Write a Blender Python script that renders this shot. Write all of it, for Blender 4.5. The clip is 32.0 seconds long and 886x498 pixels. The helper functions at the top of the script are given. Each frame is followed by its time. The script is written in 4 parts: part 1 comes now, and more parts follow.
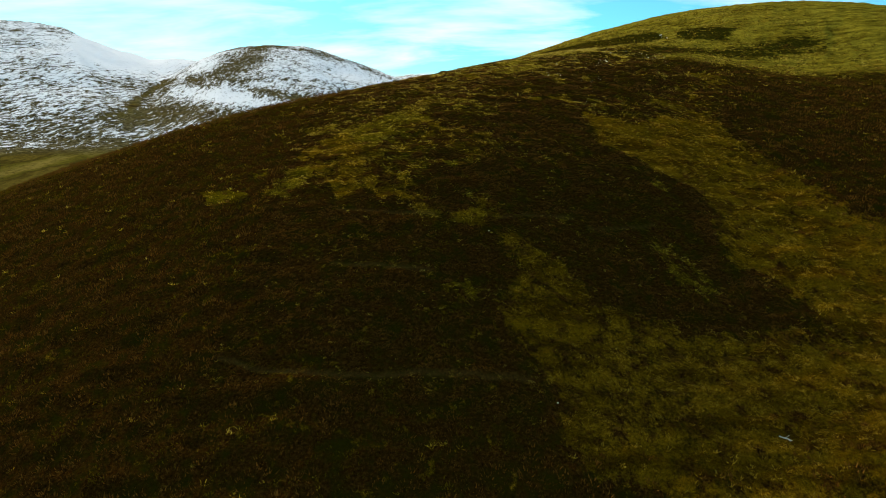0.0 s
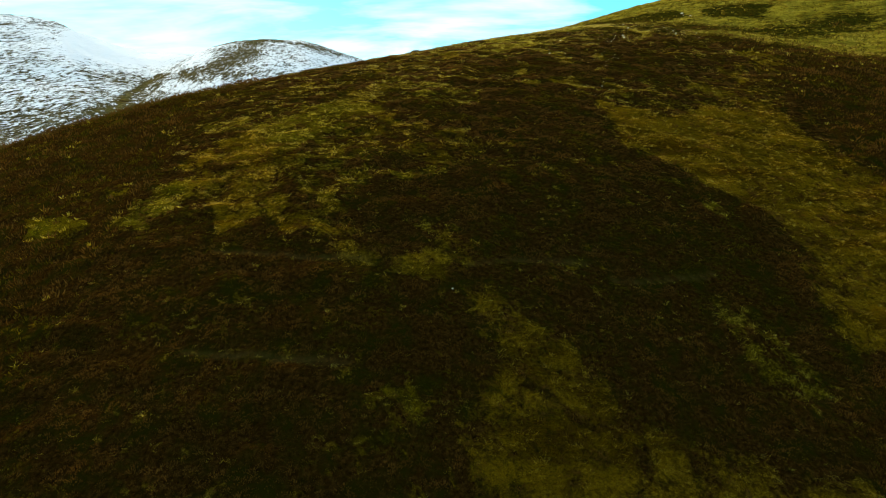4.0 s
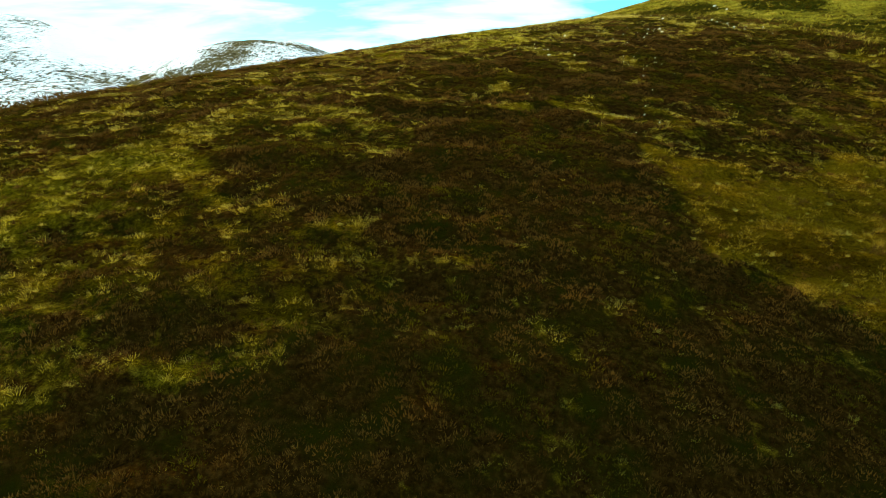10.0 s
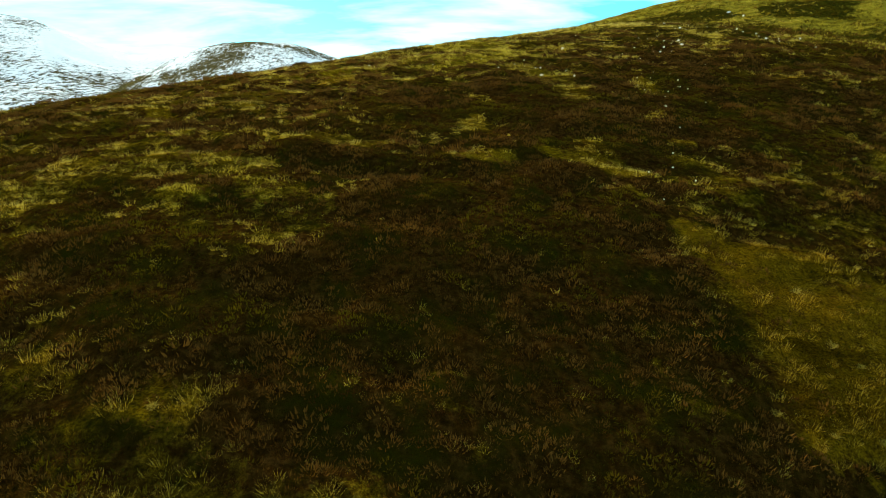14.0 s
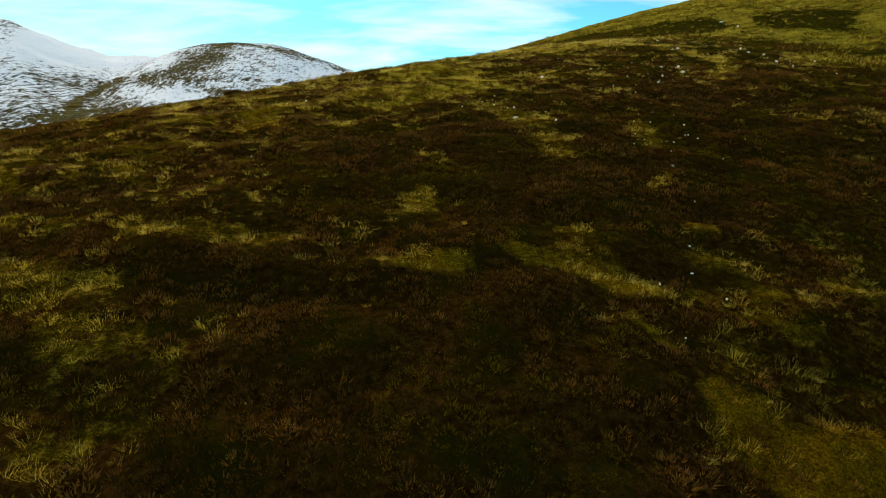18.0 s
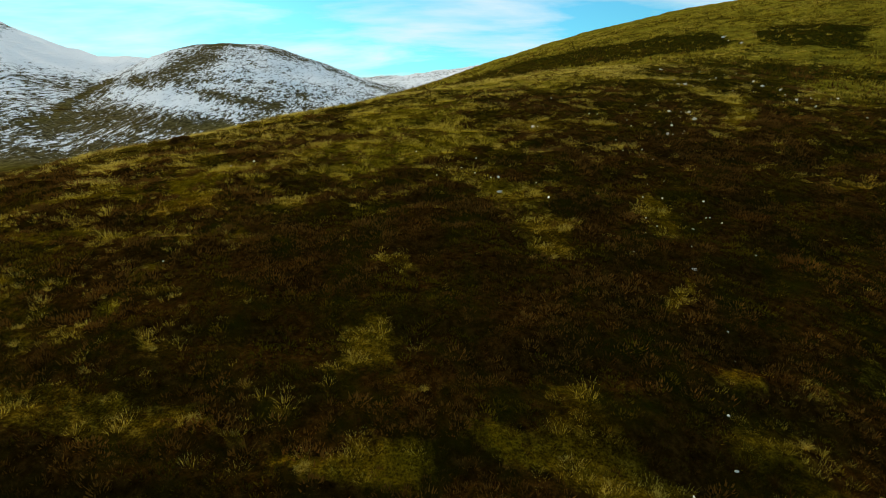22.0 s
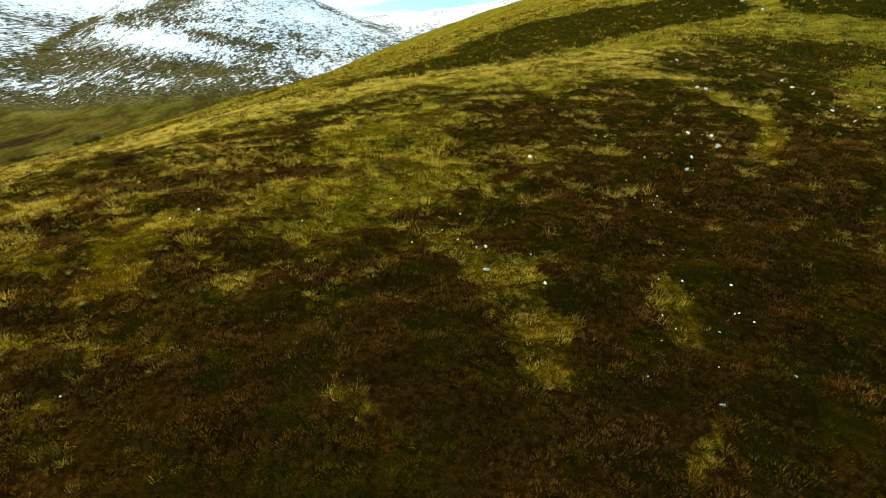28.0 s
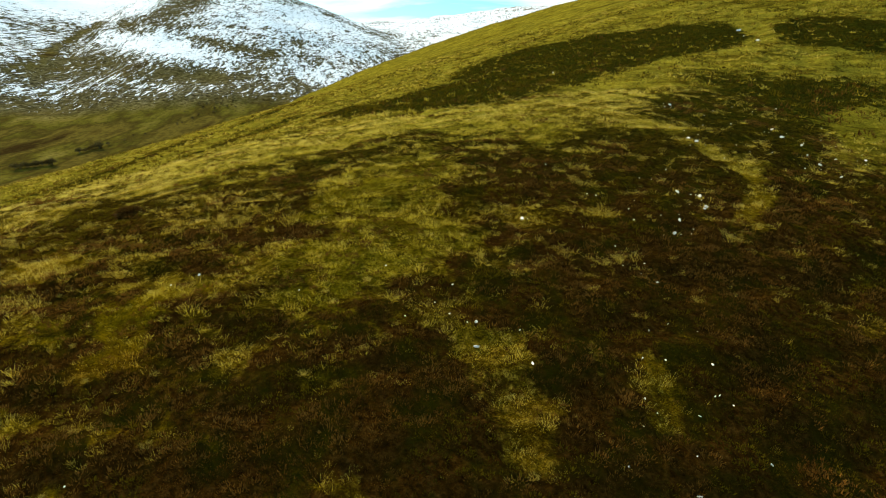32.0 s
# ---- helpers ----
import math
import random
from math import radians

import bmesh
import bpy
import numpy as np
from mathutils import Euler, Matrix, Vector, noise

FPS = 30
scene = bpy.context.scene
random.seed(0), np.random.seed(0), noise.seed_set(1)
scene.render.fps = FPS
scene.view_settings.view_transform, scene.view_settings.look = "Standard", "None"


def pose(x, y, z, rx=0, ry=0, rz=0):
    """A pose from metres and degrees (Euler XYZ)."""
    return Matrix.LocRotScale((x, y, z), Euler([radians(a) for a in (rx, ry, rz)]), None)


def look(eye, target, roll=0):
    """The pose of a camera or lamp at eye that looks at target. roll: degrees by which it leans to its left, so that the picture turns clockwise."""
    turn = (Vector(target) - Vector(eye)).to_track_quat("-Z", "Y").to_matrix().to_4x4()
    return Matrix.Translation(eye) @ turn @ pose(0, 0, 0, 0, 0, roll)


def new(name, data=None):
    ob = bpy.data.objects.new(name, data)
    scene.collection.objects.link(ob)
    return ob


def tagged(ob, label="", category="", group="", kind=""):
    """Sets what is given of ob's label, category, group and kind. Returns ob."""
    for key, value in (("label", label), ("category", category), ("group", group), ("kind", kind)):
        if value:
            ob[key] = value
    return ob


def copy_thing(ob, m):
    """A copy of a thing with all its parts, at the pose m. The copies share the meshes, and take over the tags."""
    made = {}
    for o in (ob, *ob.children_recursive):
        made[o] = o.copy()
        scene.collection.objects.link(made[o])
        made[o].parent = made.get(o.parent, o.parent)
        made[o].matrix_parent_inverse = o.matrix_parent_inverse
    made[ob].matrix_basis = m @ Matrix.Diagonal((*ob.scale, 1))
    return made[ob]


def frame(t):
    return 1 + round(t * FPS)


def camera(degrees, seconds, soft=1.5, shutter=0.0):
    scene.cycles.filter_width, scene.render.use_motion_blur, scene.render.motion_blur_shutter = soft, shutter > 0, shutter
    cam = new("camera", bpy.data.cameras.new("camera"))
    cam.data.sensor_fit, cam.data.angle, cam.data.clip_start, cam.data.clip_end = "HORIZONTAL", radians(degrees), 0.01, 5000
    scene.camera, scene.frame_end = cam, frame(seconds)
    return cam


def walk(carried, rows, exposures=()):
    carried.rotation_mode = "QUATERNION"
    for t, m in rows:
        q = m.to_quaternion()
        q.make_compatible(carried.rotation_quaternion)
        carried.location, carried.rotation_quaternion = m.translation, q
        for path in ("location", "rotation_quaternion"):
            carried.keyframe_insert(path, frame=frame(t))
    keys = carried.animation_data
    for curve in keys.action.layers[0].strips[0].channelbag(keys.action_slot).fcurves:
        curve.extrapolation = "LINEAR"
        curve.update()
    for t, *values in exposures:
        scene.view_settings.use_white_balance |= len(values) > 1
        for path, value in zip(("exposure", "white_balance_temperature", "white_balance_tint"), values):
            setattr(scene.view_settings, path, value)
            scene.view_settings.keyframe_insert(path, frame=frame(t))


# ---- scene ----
cam = camera(76.7, 32.0, soft=1.0)
PATH = [
    (0, (1.359, -1.796, 65.319), (1.325, 0.147, 64.844), -0.8),
    (0.5, (2.182, 2.653, 65.178), (2.148, 4.595, 64.702), -0.8),
    (1, (2.95, 7.057, 65.021), (2.917, 8.999, 64.544), -0.8),
    (1.5, (3.708, 11.511, 64.863), (3.673, 13.453, 64.386), -0.8),
    (2, (4.499, 15.962, 64.685), (4.464, 17.905, 64.209), -0.8),
    (2.5, (5.238, 20.344, 64.536), (5.202, 22.286, 64.06), -0.8),
    (3, (5.969, 24.727, 64.389), (5.931, 26.67, 63.914), -0.8),
    (3.5, (6.651, 29.055, 64.266), (6.614, 30.995, 63.784), -0.8),
    (5.5, (9.4, 45.855, 63.707), (9.361, 47.792, 63.212), -1.0),
    (6, (10.119, 50.007, 63.618), (10.084, 51.944, 63.122), -1.0),
    (6.5, (10.831, 54.142, 63.732), (10.796, 56.079, 63.235), -1.0),
    (7, (11.46, 58.059, 64.104), (11.424, 59.996, 63.608), -1.0),
    (7.5, (12.043, 61.817, 64.694), (12.008, 63.755, 64.2), -1.0),
    (8, (12.588, 65.432, 65.365), (12.557, 67.37, 64.873), -0.8),
    (8.5, (13.021, 68.792, 66.087), (12.992, 70.731, 65.598), -0.7),
    (9, (13.411, 71.984, 66.75), (13.386, 73.924, 66.265), -0.5),
    (9.5, (13.845, 75.09, 67.342), (13.824, 77.03, 66.858), -0.4),
    (10, (14.296, 77.954, 67.848), (14.275, 79.895, 67.365), -0.5),
    (10.5, (14.748, 80.489, 68.27), (14.729, 82.43, 67.789), -0.3),
    (11, (15.203, 82.825, 68.69), (15.185, 84.766, 68.211), -0.3),
    (11.5, (15.63, 85.033, 69.07), (15.613, 86.975, 68.592), -0.2),
    (12, (16.052, 87.132, 69.427), (16.034, 89.074, 68.95), -0.2),
    (12.5, (16.444, 88.926, 69.755), (16.426, 90.868, 69.279), -0.2),
    (13, (16.848, 90.753, 70.087), (16.832, 92.696, 69.612), -0.1),
    (13.5, (17.247, 92.512, 70.407), (17.231, 94.455, 69.933), -0.1),
    (15.5, (18.761, 99.265, 72.001), (18.761, 101.208, 71.526), -0.2),
    (16, (19.096, 100.737, 72.389), (19.102, 102.68, 71.915), -0.2),
    (16.5, (19.402, 102.196, 72.896), (19.414, 104.139, 72.422), -0.2),
    (17, (19.702, 103.635, 73.419), (19.72, 105.578, 72.946), -0.1),
    (17.5, (20.014, 104.943, 74.015), (20.04, 106.886, 73.542), -0.2),
    (18, (20.332, 106.275, 74.584), (20.366, 108.218, 74.111), -0.2),
    (18.5, (20.617, 107.532, 75.138), (20.659, 109.474, 74.665), -0.1),
    (19, (20.859, 108.746, 75.704), (20.909, 110.689, 75.231), -0.2),
    (19.5, (21.076, 109.884, 76.278), (21.128, 111.827, 75.804), -0.2),
    (20, (21.339, 110.985, 76.912), (21.391, 112.927, 76.437), -0.3),
    (20.5, (21.548, 112.02, 77.514), (21.599, 113.962, 77.039), -0.3),
    (21, (21.741, 113.045, 78.068), (21.792, 114.987, 77.592), -0.3),
    (21.5, (21.908, 114.003, 78.598), (21.961, 115.945, 78.124), -0.3),
    (22, (22.077, 114.909, 79.071), (22.13, 116.851, 78.597), -0.3),
    (22.5, (22.228, 115.788, 79.518), (22.283, 117.727, 79.032), -0.3),
    (23, (22.351, 116.606, 79.905), (22.406, 118.541, 79.403), -0.3),
    (23.5, (22.477, 117.397, 80.331), (22.532, 119.324, 79.798), -0.3),
    (24, (22.57, 118.128, 80.758), (22.625, 120.044, 80.186), -0.2),
    (24.5, (22.671, 118.849, 81.232), (22.727, 120.753, 80.622), -0.2),
    (25, (22.782, 119.521, 81.69), (22.838, 121.412, 81.043), -0.2),
    (25.5, (22.886, 120.167, 82.164), (22.942, 122.053, 81.5), -0.2),
    (27.5, (23.408, 122.3, 84.316), (23.465, 124.185, 83.652), 0.1),
    (28, (23.507, 122.693, 84.864), (23.565, 124.58, 84.203), 0.1),
    (28.5, (23.601, 123.038, 85.438), (23.661, 124.925, 84.779), 0.2),
    (29, (23.727, 123.274, 85.984), (23.786, 125.162, 85.329), 0.2),
    (29.5, (23.798, 123.353, 86.533), (23.858, 125.242, 85.879), 0.3),
    (30, (23.864, 123.337, 87.049), (23.924, 125.226, 86.397), 0.4),
    (30.5, (23.932, 123.239, 87.572), (23.991, 125.13, 86.923), 0.4),
    (31, (23.946, 123.14, 88.077), (24.004, 125.032, 87.431), 0.5),
    (31.5, (23.941, 123.028, 88.535), (23.999, 124.92, 87.89), 0.5),
    (32, (23.945, 122.97, 88.885), (24.002, 124.863, 88.242), 0.5),
]
EXPOSURES = [(0, 0.2, 6600, 14), (3.5, 0.42, 6500, 10), (6, 0.88, 6400, 2), (8, 1.08, 6400, -2), (10, 1.0, 6400, -2), (13, 0.86, 6400, -1), (16, 0.35, 6500, 11), (19, 0.02, 6600, 14),
             (23.5, -0.2, 6500, 10), (25.5, 0.25, 6500, 9), (28, 0.84, 6450, 8), (32, 0.68, 6450, 8)]
walk(cam, [(t, look(eye, target, roll)) for t, eye, target, roll in PATH], EXPOSURES)

# ---- sky and sun ----
SUN_AZIMUTH, SUN_HEIGHT = -38.0, 30.0     # degrees clockwise from +y, and above the horizon
world = bpy.data.worlds.new("sky")
scene.world = world
world.use_nodes = True
wn, wl = world.node_tree.nodes, world.node_tree.links
wn.clear()
sky = wn.new("ShaderNodeTexSky")
sky.sky_type, sky.sun_disc = "NISHITA", False
sky.sun_elevation, sky.sun_rotation = radians(SUN_HEIGHT), radians(SUN_AZIMUTH)
sky.altitude, sky.air_density, sky.dust_density, sky.ozone_density = 400, 1.0, 0.6, 2.0
coord = wn.new("ShaderNodeTexCoord")
# the cloud sheet lies flat overhead, so it closes up towards the horizon
apart = wn.new("ShaderNodeSeparateXYZ")
lift = wn.new("ShaderNodeMath")
lift.operation = "ADD"
lift.inputs[1].default_value = 0.16
flat = wn.new("ShaderNodeVectorMath")
flat.operation = "DIVIDE"
squash = wn.new("ShaderNodeMapping")
squash.inputs["Scale"].default_value = (0.55, 1.0, 0.0)
squash.inputs["Rotation"].default_value = (0.0, 0.0, radians(12))
spread = wn.new("ShaderNodeCombineXYZ")
cloud = wn.new("ShaderNodeTexNoise")
cloud.inputs["Scale"].default_value, cloud.inputs["Detail"].default_value = 1.7, 7.0
cloud.inputs["Roughness"].default_value, cloud.inputs["Distortion"].default_value = 0.55, 0.3
veil = wn.new("ShaderNodeValToRGB")
veil.color_ramp.elements[0].position, veil.color_ramp.elements[1].position = 0.42, 0.67
white = wn.new("ShaderNodeMix")
white.data_type = "RGBA"
tint = wn.new("ShaderNodeMix")
tint.data_type, tint.blend_type = "RGBA", "MULTIPLY"
tint.inputs["Factor"].default_value = 1.0
tint.inputs["B"].default_value = (0.46, 1.3, 1.4, 1)
white.inputs["B"].default_value = (8.2, 9.7, 10.1, 1)
bg = wn.new("ShaderNodeBackground")
bg.inputs["Strength"].default_value = 0.11
out = wn.new("ShaderNodeOutputWorld")
wl.new(coord.outputs["Generated"], apart.inputs["Vector"])
wl.new(apart.outputs["Z"], lift.inputs[0])
for axis in ("X", "Y", "Z"):
    wl.new(lift.outputs["Value"], spread.inputs[axis])
wl.new(coord.outputs["Generated"], flat.inputs[0])
wl.new(spread.outputs["Vector"], flat.inputs[1])
wl.new(flat.outputs["Vector"], squash.inputs["Vector"])
wl.new(squash.outputs["Vector"], cloud.inputs["Vector"])
wl.new(cloud.outputs["Fac"], veil.inputs["Fac"])
wl.new(veil.outputs["Color"], white.inputs["Factor"])
wl.new(sky.outputs["Color"], tint.inputs["A"])
wl.new(tint.outputs["Result"], white.inputs["A"])
wl.new(white.outputs["Result"], bg.inputs["Color"])
wl.new(bg.outputs["Background"], out.inputs["Surface"])

sun = new("sun", bpy.data.lights.new("sun", "SUN"))
sun.data.energy, sun.data.angle, sun.data.color = 4.0, radians(3), (1.0, 0.86, 0.62)
sa, sh = radians(SUN_AZIMUTH), radians(SUN_HEIGHT)
sun.matrix_world = look((math.sin(sa) * math.cos(sh) * 300, math.cos(sa) * math.cos(sh) * 300, math.sin(sh) * 300), (0, 0, 0))


# ---- the lie of the land ----
VALLEY = -40.0                            # height of the glen's floor
# broad swells of the hill, 120 m apart from (-240, -60), and its smaller knolls and hollows, 40 m apart from (-50, 65)
SWELLS = [[-27.4, 0.3, 14.1, -0.1, -6.4, 2.6], [-9.7, 21.4, 33.4, 21.1, 13.5, 28.1], [-1.0, 20.0, 27.0, 23.0, 20.4, 46.6], [1.1, 15.3, 31.5, 45.5, 35.4, 48.0], [1.1, 11.5, 24.5, 36.9, 38.0, 48.9], [4.9, 16.1, 24.9, 31.2, 40.1, 53.5]]
KNOLLS = [[1.2, 0.1, 7.7, -7.7, 1.3], [4.2, 2.9, -0.4, 5.1, -5.2], [-9.5, 7.1, 0.3, 1.5, -0.1], [2.2, -6.2, 0.1, 5.1, -2.0], [-1.1, 1.4, 2.9, -9.2, -1.0]]


def value_noise(x, y, seed=0):
    """Smooth noise between 0 and 1 on arrays of metres."""
    xi, yi = np.floor(x), np.floor(y)
    fx, fy = x - xi, y - yi
    fx, fy = fx * fx * (3 - 2 * fx), fy * fy * (3 - 2 * fy)

    def corner(i, j):
        n = (i.astype(np.int64) * 374761393 + j.astype(np.int64) * 668265263 + seed * 982451653) & 0x7FFFFFFF
        n = ((n ^ (n >> 13)) * 1274126177) & 0x7FFFFFFF
        return ((n ^ (n >> 16)) & 0xFFFF) / 65535.0

    a, b = corner(xi, yi), corner(xi + 1, yi)
    c, d = corner(xi, yi + 1), corner(xi + 1, yi + 1)
    return (a * (1 - fx) + b * fx) * (1 - fy) + (c * (1 - fx) + d * fx) * fy


def fbm(x, y, octaves=4, seed=0, gain=0.5):
    total, amp, norm = 0.0, 1.0, 0.0
    for k in range(octaves):
        total = total + amp * value_noise(x * 2 ** k + 17.3 * k, y * 2 ** k - 9.1 * k, seed + k)
        norm += amp
        amp *= gain
    return total / norm


def smooth(a, b, x):
    u = np.clip((x - a) / (b - a), 0, 1)
    return u * u * (3 - 2 * u)


def hill(x, y):
    """The near hill, without its small relief."""
    h = np.full(np.shape(x), VALLEY)
    for rows, x0, y0, step in ((SWELLS, -240, -60, 120), (KNOLLS, -50, 65, 40)):
        s = 2 * (0.85 * step) ** 2
        for i, row in enumerate(rows):
            for j, amount in enumerate(row):
                h = h + amount * np.exp(-((x - x0 - i * step) ** 2 + (y - y0 - j * step) ** 2) / s)
    return h


# the skylines of the far fells as seen from the hill: degrees round from +y, degrees up, metres away
EYE_X, EYE_Y, EYE_Z = 22.0, 115.0, 80.0
FRONT_FELL = [(-75, -4, 1500), (-48, -3.2, 1300), (-40, -2.4, 1350), (-36, -1.2, 1500), (-30.8, 1.2, 1900), (-27, 3.4, 2150), (-24.5, 4.88, 2300),
              (-22.9, 5.48, 2350), (-20.4, 5.93, 2380), (-18.1, 6.33, 2400), (-14.9, 6.03, 2450), (-10.5, 4.68, 2550), (-8.3, 3.93, 2600),
              (-5.9, 3, 2650), (-3, 2.2, 2700), (5, 0.5, 2800), (30, -1, 2800)]
BACK_FELL = [(-85, 4, 2900), (-60, 6, 2900), (-45, 7.1, 2900), (-37.5, 7.35, 2900), (-34.9, 7.2, 2900), (-33.4, 6.4, 2950), (-31.2, 5.56, 3000),
             (-28.7, 4.75, 3050), (-26.5, 4.8, 3100), (-23, 4.4, 3200), (-16, 3.4, 3300), (-10, 3.12, 3400), (-5.9, 3.32, 3450), (-2.2, 3.47, 3500),
             (1.7, 3.95, 3500), (6.1, 4.49, 3500), (9.3, 4.88, 3500), (13, 5.22, 3500), (30, 5.22, 3500), (60, 3, 3500), (90, 1, 3500)]


def fell(az, r, crest):
    """A fell that climbs from the glen to its skyline and falls away behind."""
    c = np.array(crest)
    up, far = np.interp(az, c[:, 0], c[:, 1]), np.interp(az, c[:, 0], c[:, 2])
    top = EYE_Z + far * np.tan(np.radians(up))
    u = np.clip((r - 620) / (far - 620), 0, 1)
    rise = 0.3 * u ** 1.3 + 0.7 * smooth(0.0, 1.06, u)
    back = np.clip((r - far) / 1100, 0, 1)
    return VALLEY + (top - VALLEY) * rise * (1 - 0.55 * back * back)


def ground(x, y):
    """Height of the ground, with its relief down to about a metre."""
    x, y = np.asarray(x, float), np.asarray(y, float)
    dx, dy = x - EYE_X, y - EYE_Y
    r, az = np.hypot(dx, dy), np.degrees(np.arctan2(dx, dy))
    near = hill(x, y)
    fells = np.maximum(fell(az, r, FRONT_FELL), fell(az, r, BACK_FELL))
    k = 6.0
    h = np.maximum(near, fells) + k * np.log1p(np.exp(-np.abs(near - fells) / k)) - k * 0.69 * np.exp(-np.abs(near - fells) / k)
    away = smooth(700, 1500, r)
    folds = np.abs(fbm(x / 340, y / 340, 5, 3) - 0.5) * 2
    h = h + away * (34 * (0.28 - folds) + 10 * (fbm(x / 90, y / 90, 4, 8) - 0.5))
    close = 1 - smooth(250, 700, r)
    h = h + close * (0.9 * (fbm(x / 14, y / 14, 3, 21) - 0.5) + 0.42 * (value_noise(x / 2.0, y / 1.5, 33) - 0.5))
    # steps of soil creep along the face
    step = fbm(x / 7, (y + 2.5 * fbm(x / 16, y / 16, 2, 46)) / 1.7, 2, 45)
    h = h + close * (1 - smooth(165, 185, y)) * 0.75 * (step - 0.5)
    # little terraces along the far flank, as sheep and creep leave them
    across, along = 0.86 * x - 0.5 * y, 0.5 * x + 0.86 * y
    h = h + close * smooth(178, 205, y) * 1.0 * (fbm(across / 3.2, along / 26, 3, 41) - 0.5)
    h = h - 3.2 * np.exp(-((x + 62) ** 2 + (y - 238) ** 2) / 970)
    h = h - 0.22 * trodden(x, y)
    return h


# the cover of the hill, on a grid of its plan: how thick each kind of grass stands, and where heather has closed over it
CELL, WEST, SOUTH, EAST, NORTH = 0.3, -60.0, 40.0, 125.0, 275.0
PLAN_X, PLAN_Y = np.meshgrid(np.arange(WEST, EAST, CELL), np.arange(SOUTH, NORTH, CELL))
COVER = {kind: np.zeros(PLAN_X.shape) for kind in ("straw", "green", "ochre", "pale", "heather")}


def lay(dense, kind, *outline):
    """One patch of grass (or of heather in grass) inside an outline, dense from 0 to 1, thinning out at its edge."""
    x, y = np.array(outline).T
    i0, i1 = (int(np.clip((v - SOUTH) / CELL, 0, PLAN_X.shape[0] - 1)) for v in (y.min() - 2, y.max() + 2))
    j0, j1 = (int(np.clip((v - WEST) / CELL, 0, PLAN_X.shape[1] - 1)) for v in (x.min() - 2, x.max() + 2))
    X, Y = PLAN_X[i0:i1, j0:j1], PLAN_Y[i0:i1, j0:j1]
    off, inside = np.full(X.shape, 1e9), np.zeros(X.shape, bool)
    for ax, ay, bx, by in zip(x, y, np.roll(x, -1), np.roll(y, -1)):
        ex, ey = bx - ax, by - ay
        u = np.clip(((X - ax) * ex + (Y - ay) * ey) / (ex * ex + ey * ey + 1e-9), 0, 1)
        off = np.minimum(off, np.hypot(X - ax - u * ex, Y - ay - u * ey))
        if abs(ey) > 1e-9:
            inside ^= ((ay > Y) != (by > Y)) & (X < ax + ex * (Y - ay) / ey)
    soft = min(3.2, 0.35 + 0.11 * min(np.ptp(x), np.ptp(y)))
    spread = dense * smooth(-1.2 * soft, 0.5 * soft, np.where(inside, off, -off))
    COVER[kind][i0:i1, j0:j1] = np.maximum(COVER[kind][i0:i1, j0:j1], spread)


def cover(kind, x, y):
    """How thick that kind stands at a place."""
    u, v = (np.asarray(x, float) - WEST) / CELL, (np.asarray(y, float) - SOUTH) / CELL
    grid = COVER[kind]
    on = (u > 0) & (v > 0) & (u < grid.shape[1] - 2) & (v < grid.shape[0] - 2)
    u, v = np.where(on, u, 0), np.where(on, v, 0)
    j, i = u.astype(int), v.astype(int)
    fu, fv = u - j, v - i
    low = grid[i, j] * (1 - fu) + grid[i, j + 1] * fu
    high = grid[i + 1, j] * (1 - fu) + grid[i + 1, j + 1] * fu
    return np.where(on, low * (1 - fv) + high * fv, 0.0)


# the foot of the hill and the broad eastern grass bank
lay(0.75, "ochre", (33.6, 124.1), (41.4, 121.3), (51.7, 126.4), (59, 132.1), (61.3, 128.3), (62.2, 121.6), (64.7, 116.5), (69.7, 112.5), (72.4, 105.4), (76.2, 102.9), (80.5, 100.2), (84.5, 100.8), (88.2, 96.1), (87.4, 91.6), (92.3, 87.2), (90.8, 81.9), (85.1, 78.4), (84.7, 72.6), (78.2, 69.5), (76, 62.4), (62.7, 73.2), (53, 74), (55.5, 77), (54.2, 79.5), (52.3, 82.5), (46.7, 85.7), (46.6, 91.1), (48, 95.8), (46.9, 100.7), (44.3, 105.2), (39.9, 108.5), (37, 116.3))
lay(0.66, "ochre", (10.3, 85.9), (12.9, 84.6), (17.8, 81.5), (19.2, 79.8), (22.9, 76.9), (26.5, 75), (33.5, 73.7), (37.7, 72.2), (53, 74), (62.7, 73.2), (76, 62.4), (70.3, 58.1), (71.6, 52.2), (64.4, 49.8), (60.2, 44.6), (51.5, 46.3), (45.2, 42.1), (37.1, 44.8), (31.6, 43.4), (28.2, 48.3), (24.1, 52.1), (16.8, 52.9), (14.2, 56), (13, 58.9), (14.3, 62.8), (12.5, 65.5), (10.6, 67.6), (9.2, 68.8), (7.6, 73.4), (9.6, 77.6), (12.3, 79.4), (11, 83.4))
lay(0.35, "ochre", (-4.8, 62.2), (0.4, 62.6), (12.6, 63.5), (13.8, 57.9), (10.2, 55.7), (5, 56.3), (-0.2, 57.1), (-2.3, 59.9))
lay(0.5, "green", (34.1, 89.3), (37.1, 89.8), (38.4, 85.6), (42, 83), (42.4, 79.7), (38.5, 78.5), (36.2, 81.5), (34.7, 85.4))
lay(0.75, "green", (-27.1, 92.7), (-24.5, 98.9), (-20.8, 104.1), (-16, 108.2), (-9.8, 112.1), (-3.2, 116.9), (-3.3, 120.9), (-11.8, 121.3), (-19.1, 113.6), (-24.3, 113.6), (-20.6, 108.9), (-24, 103.9), (-29.1, 98.5), (-30.1, 94.8), (-25.4, 91.6))
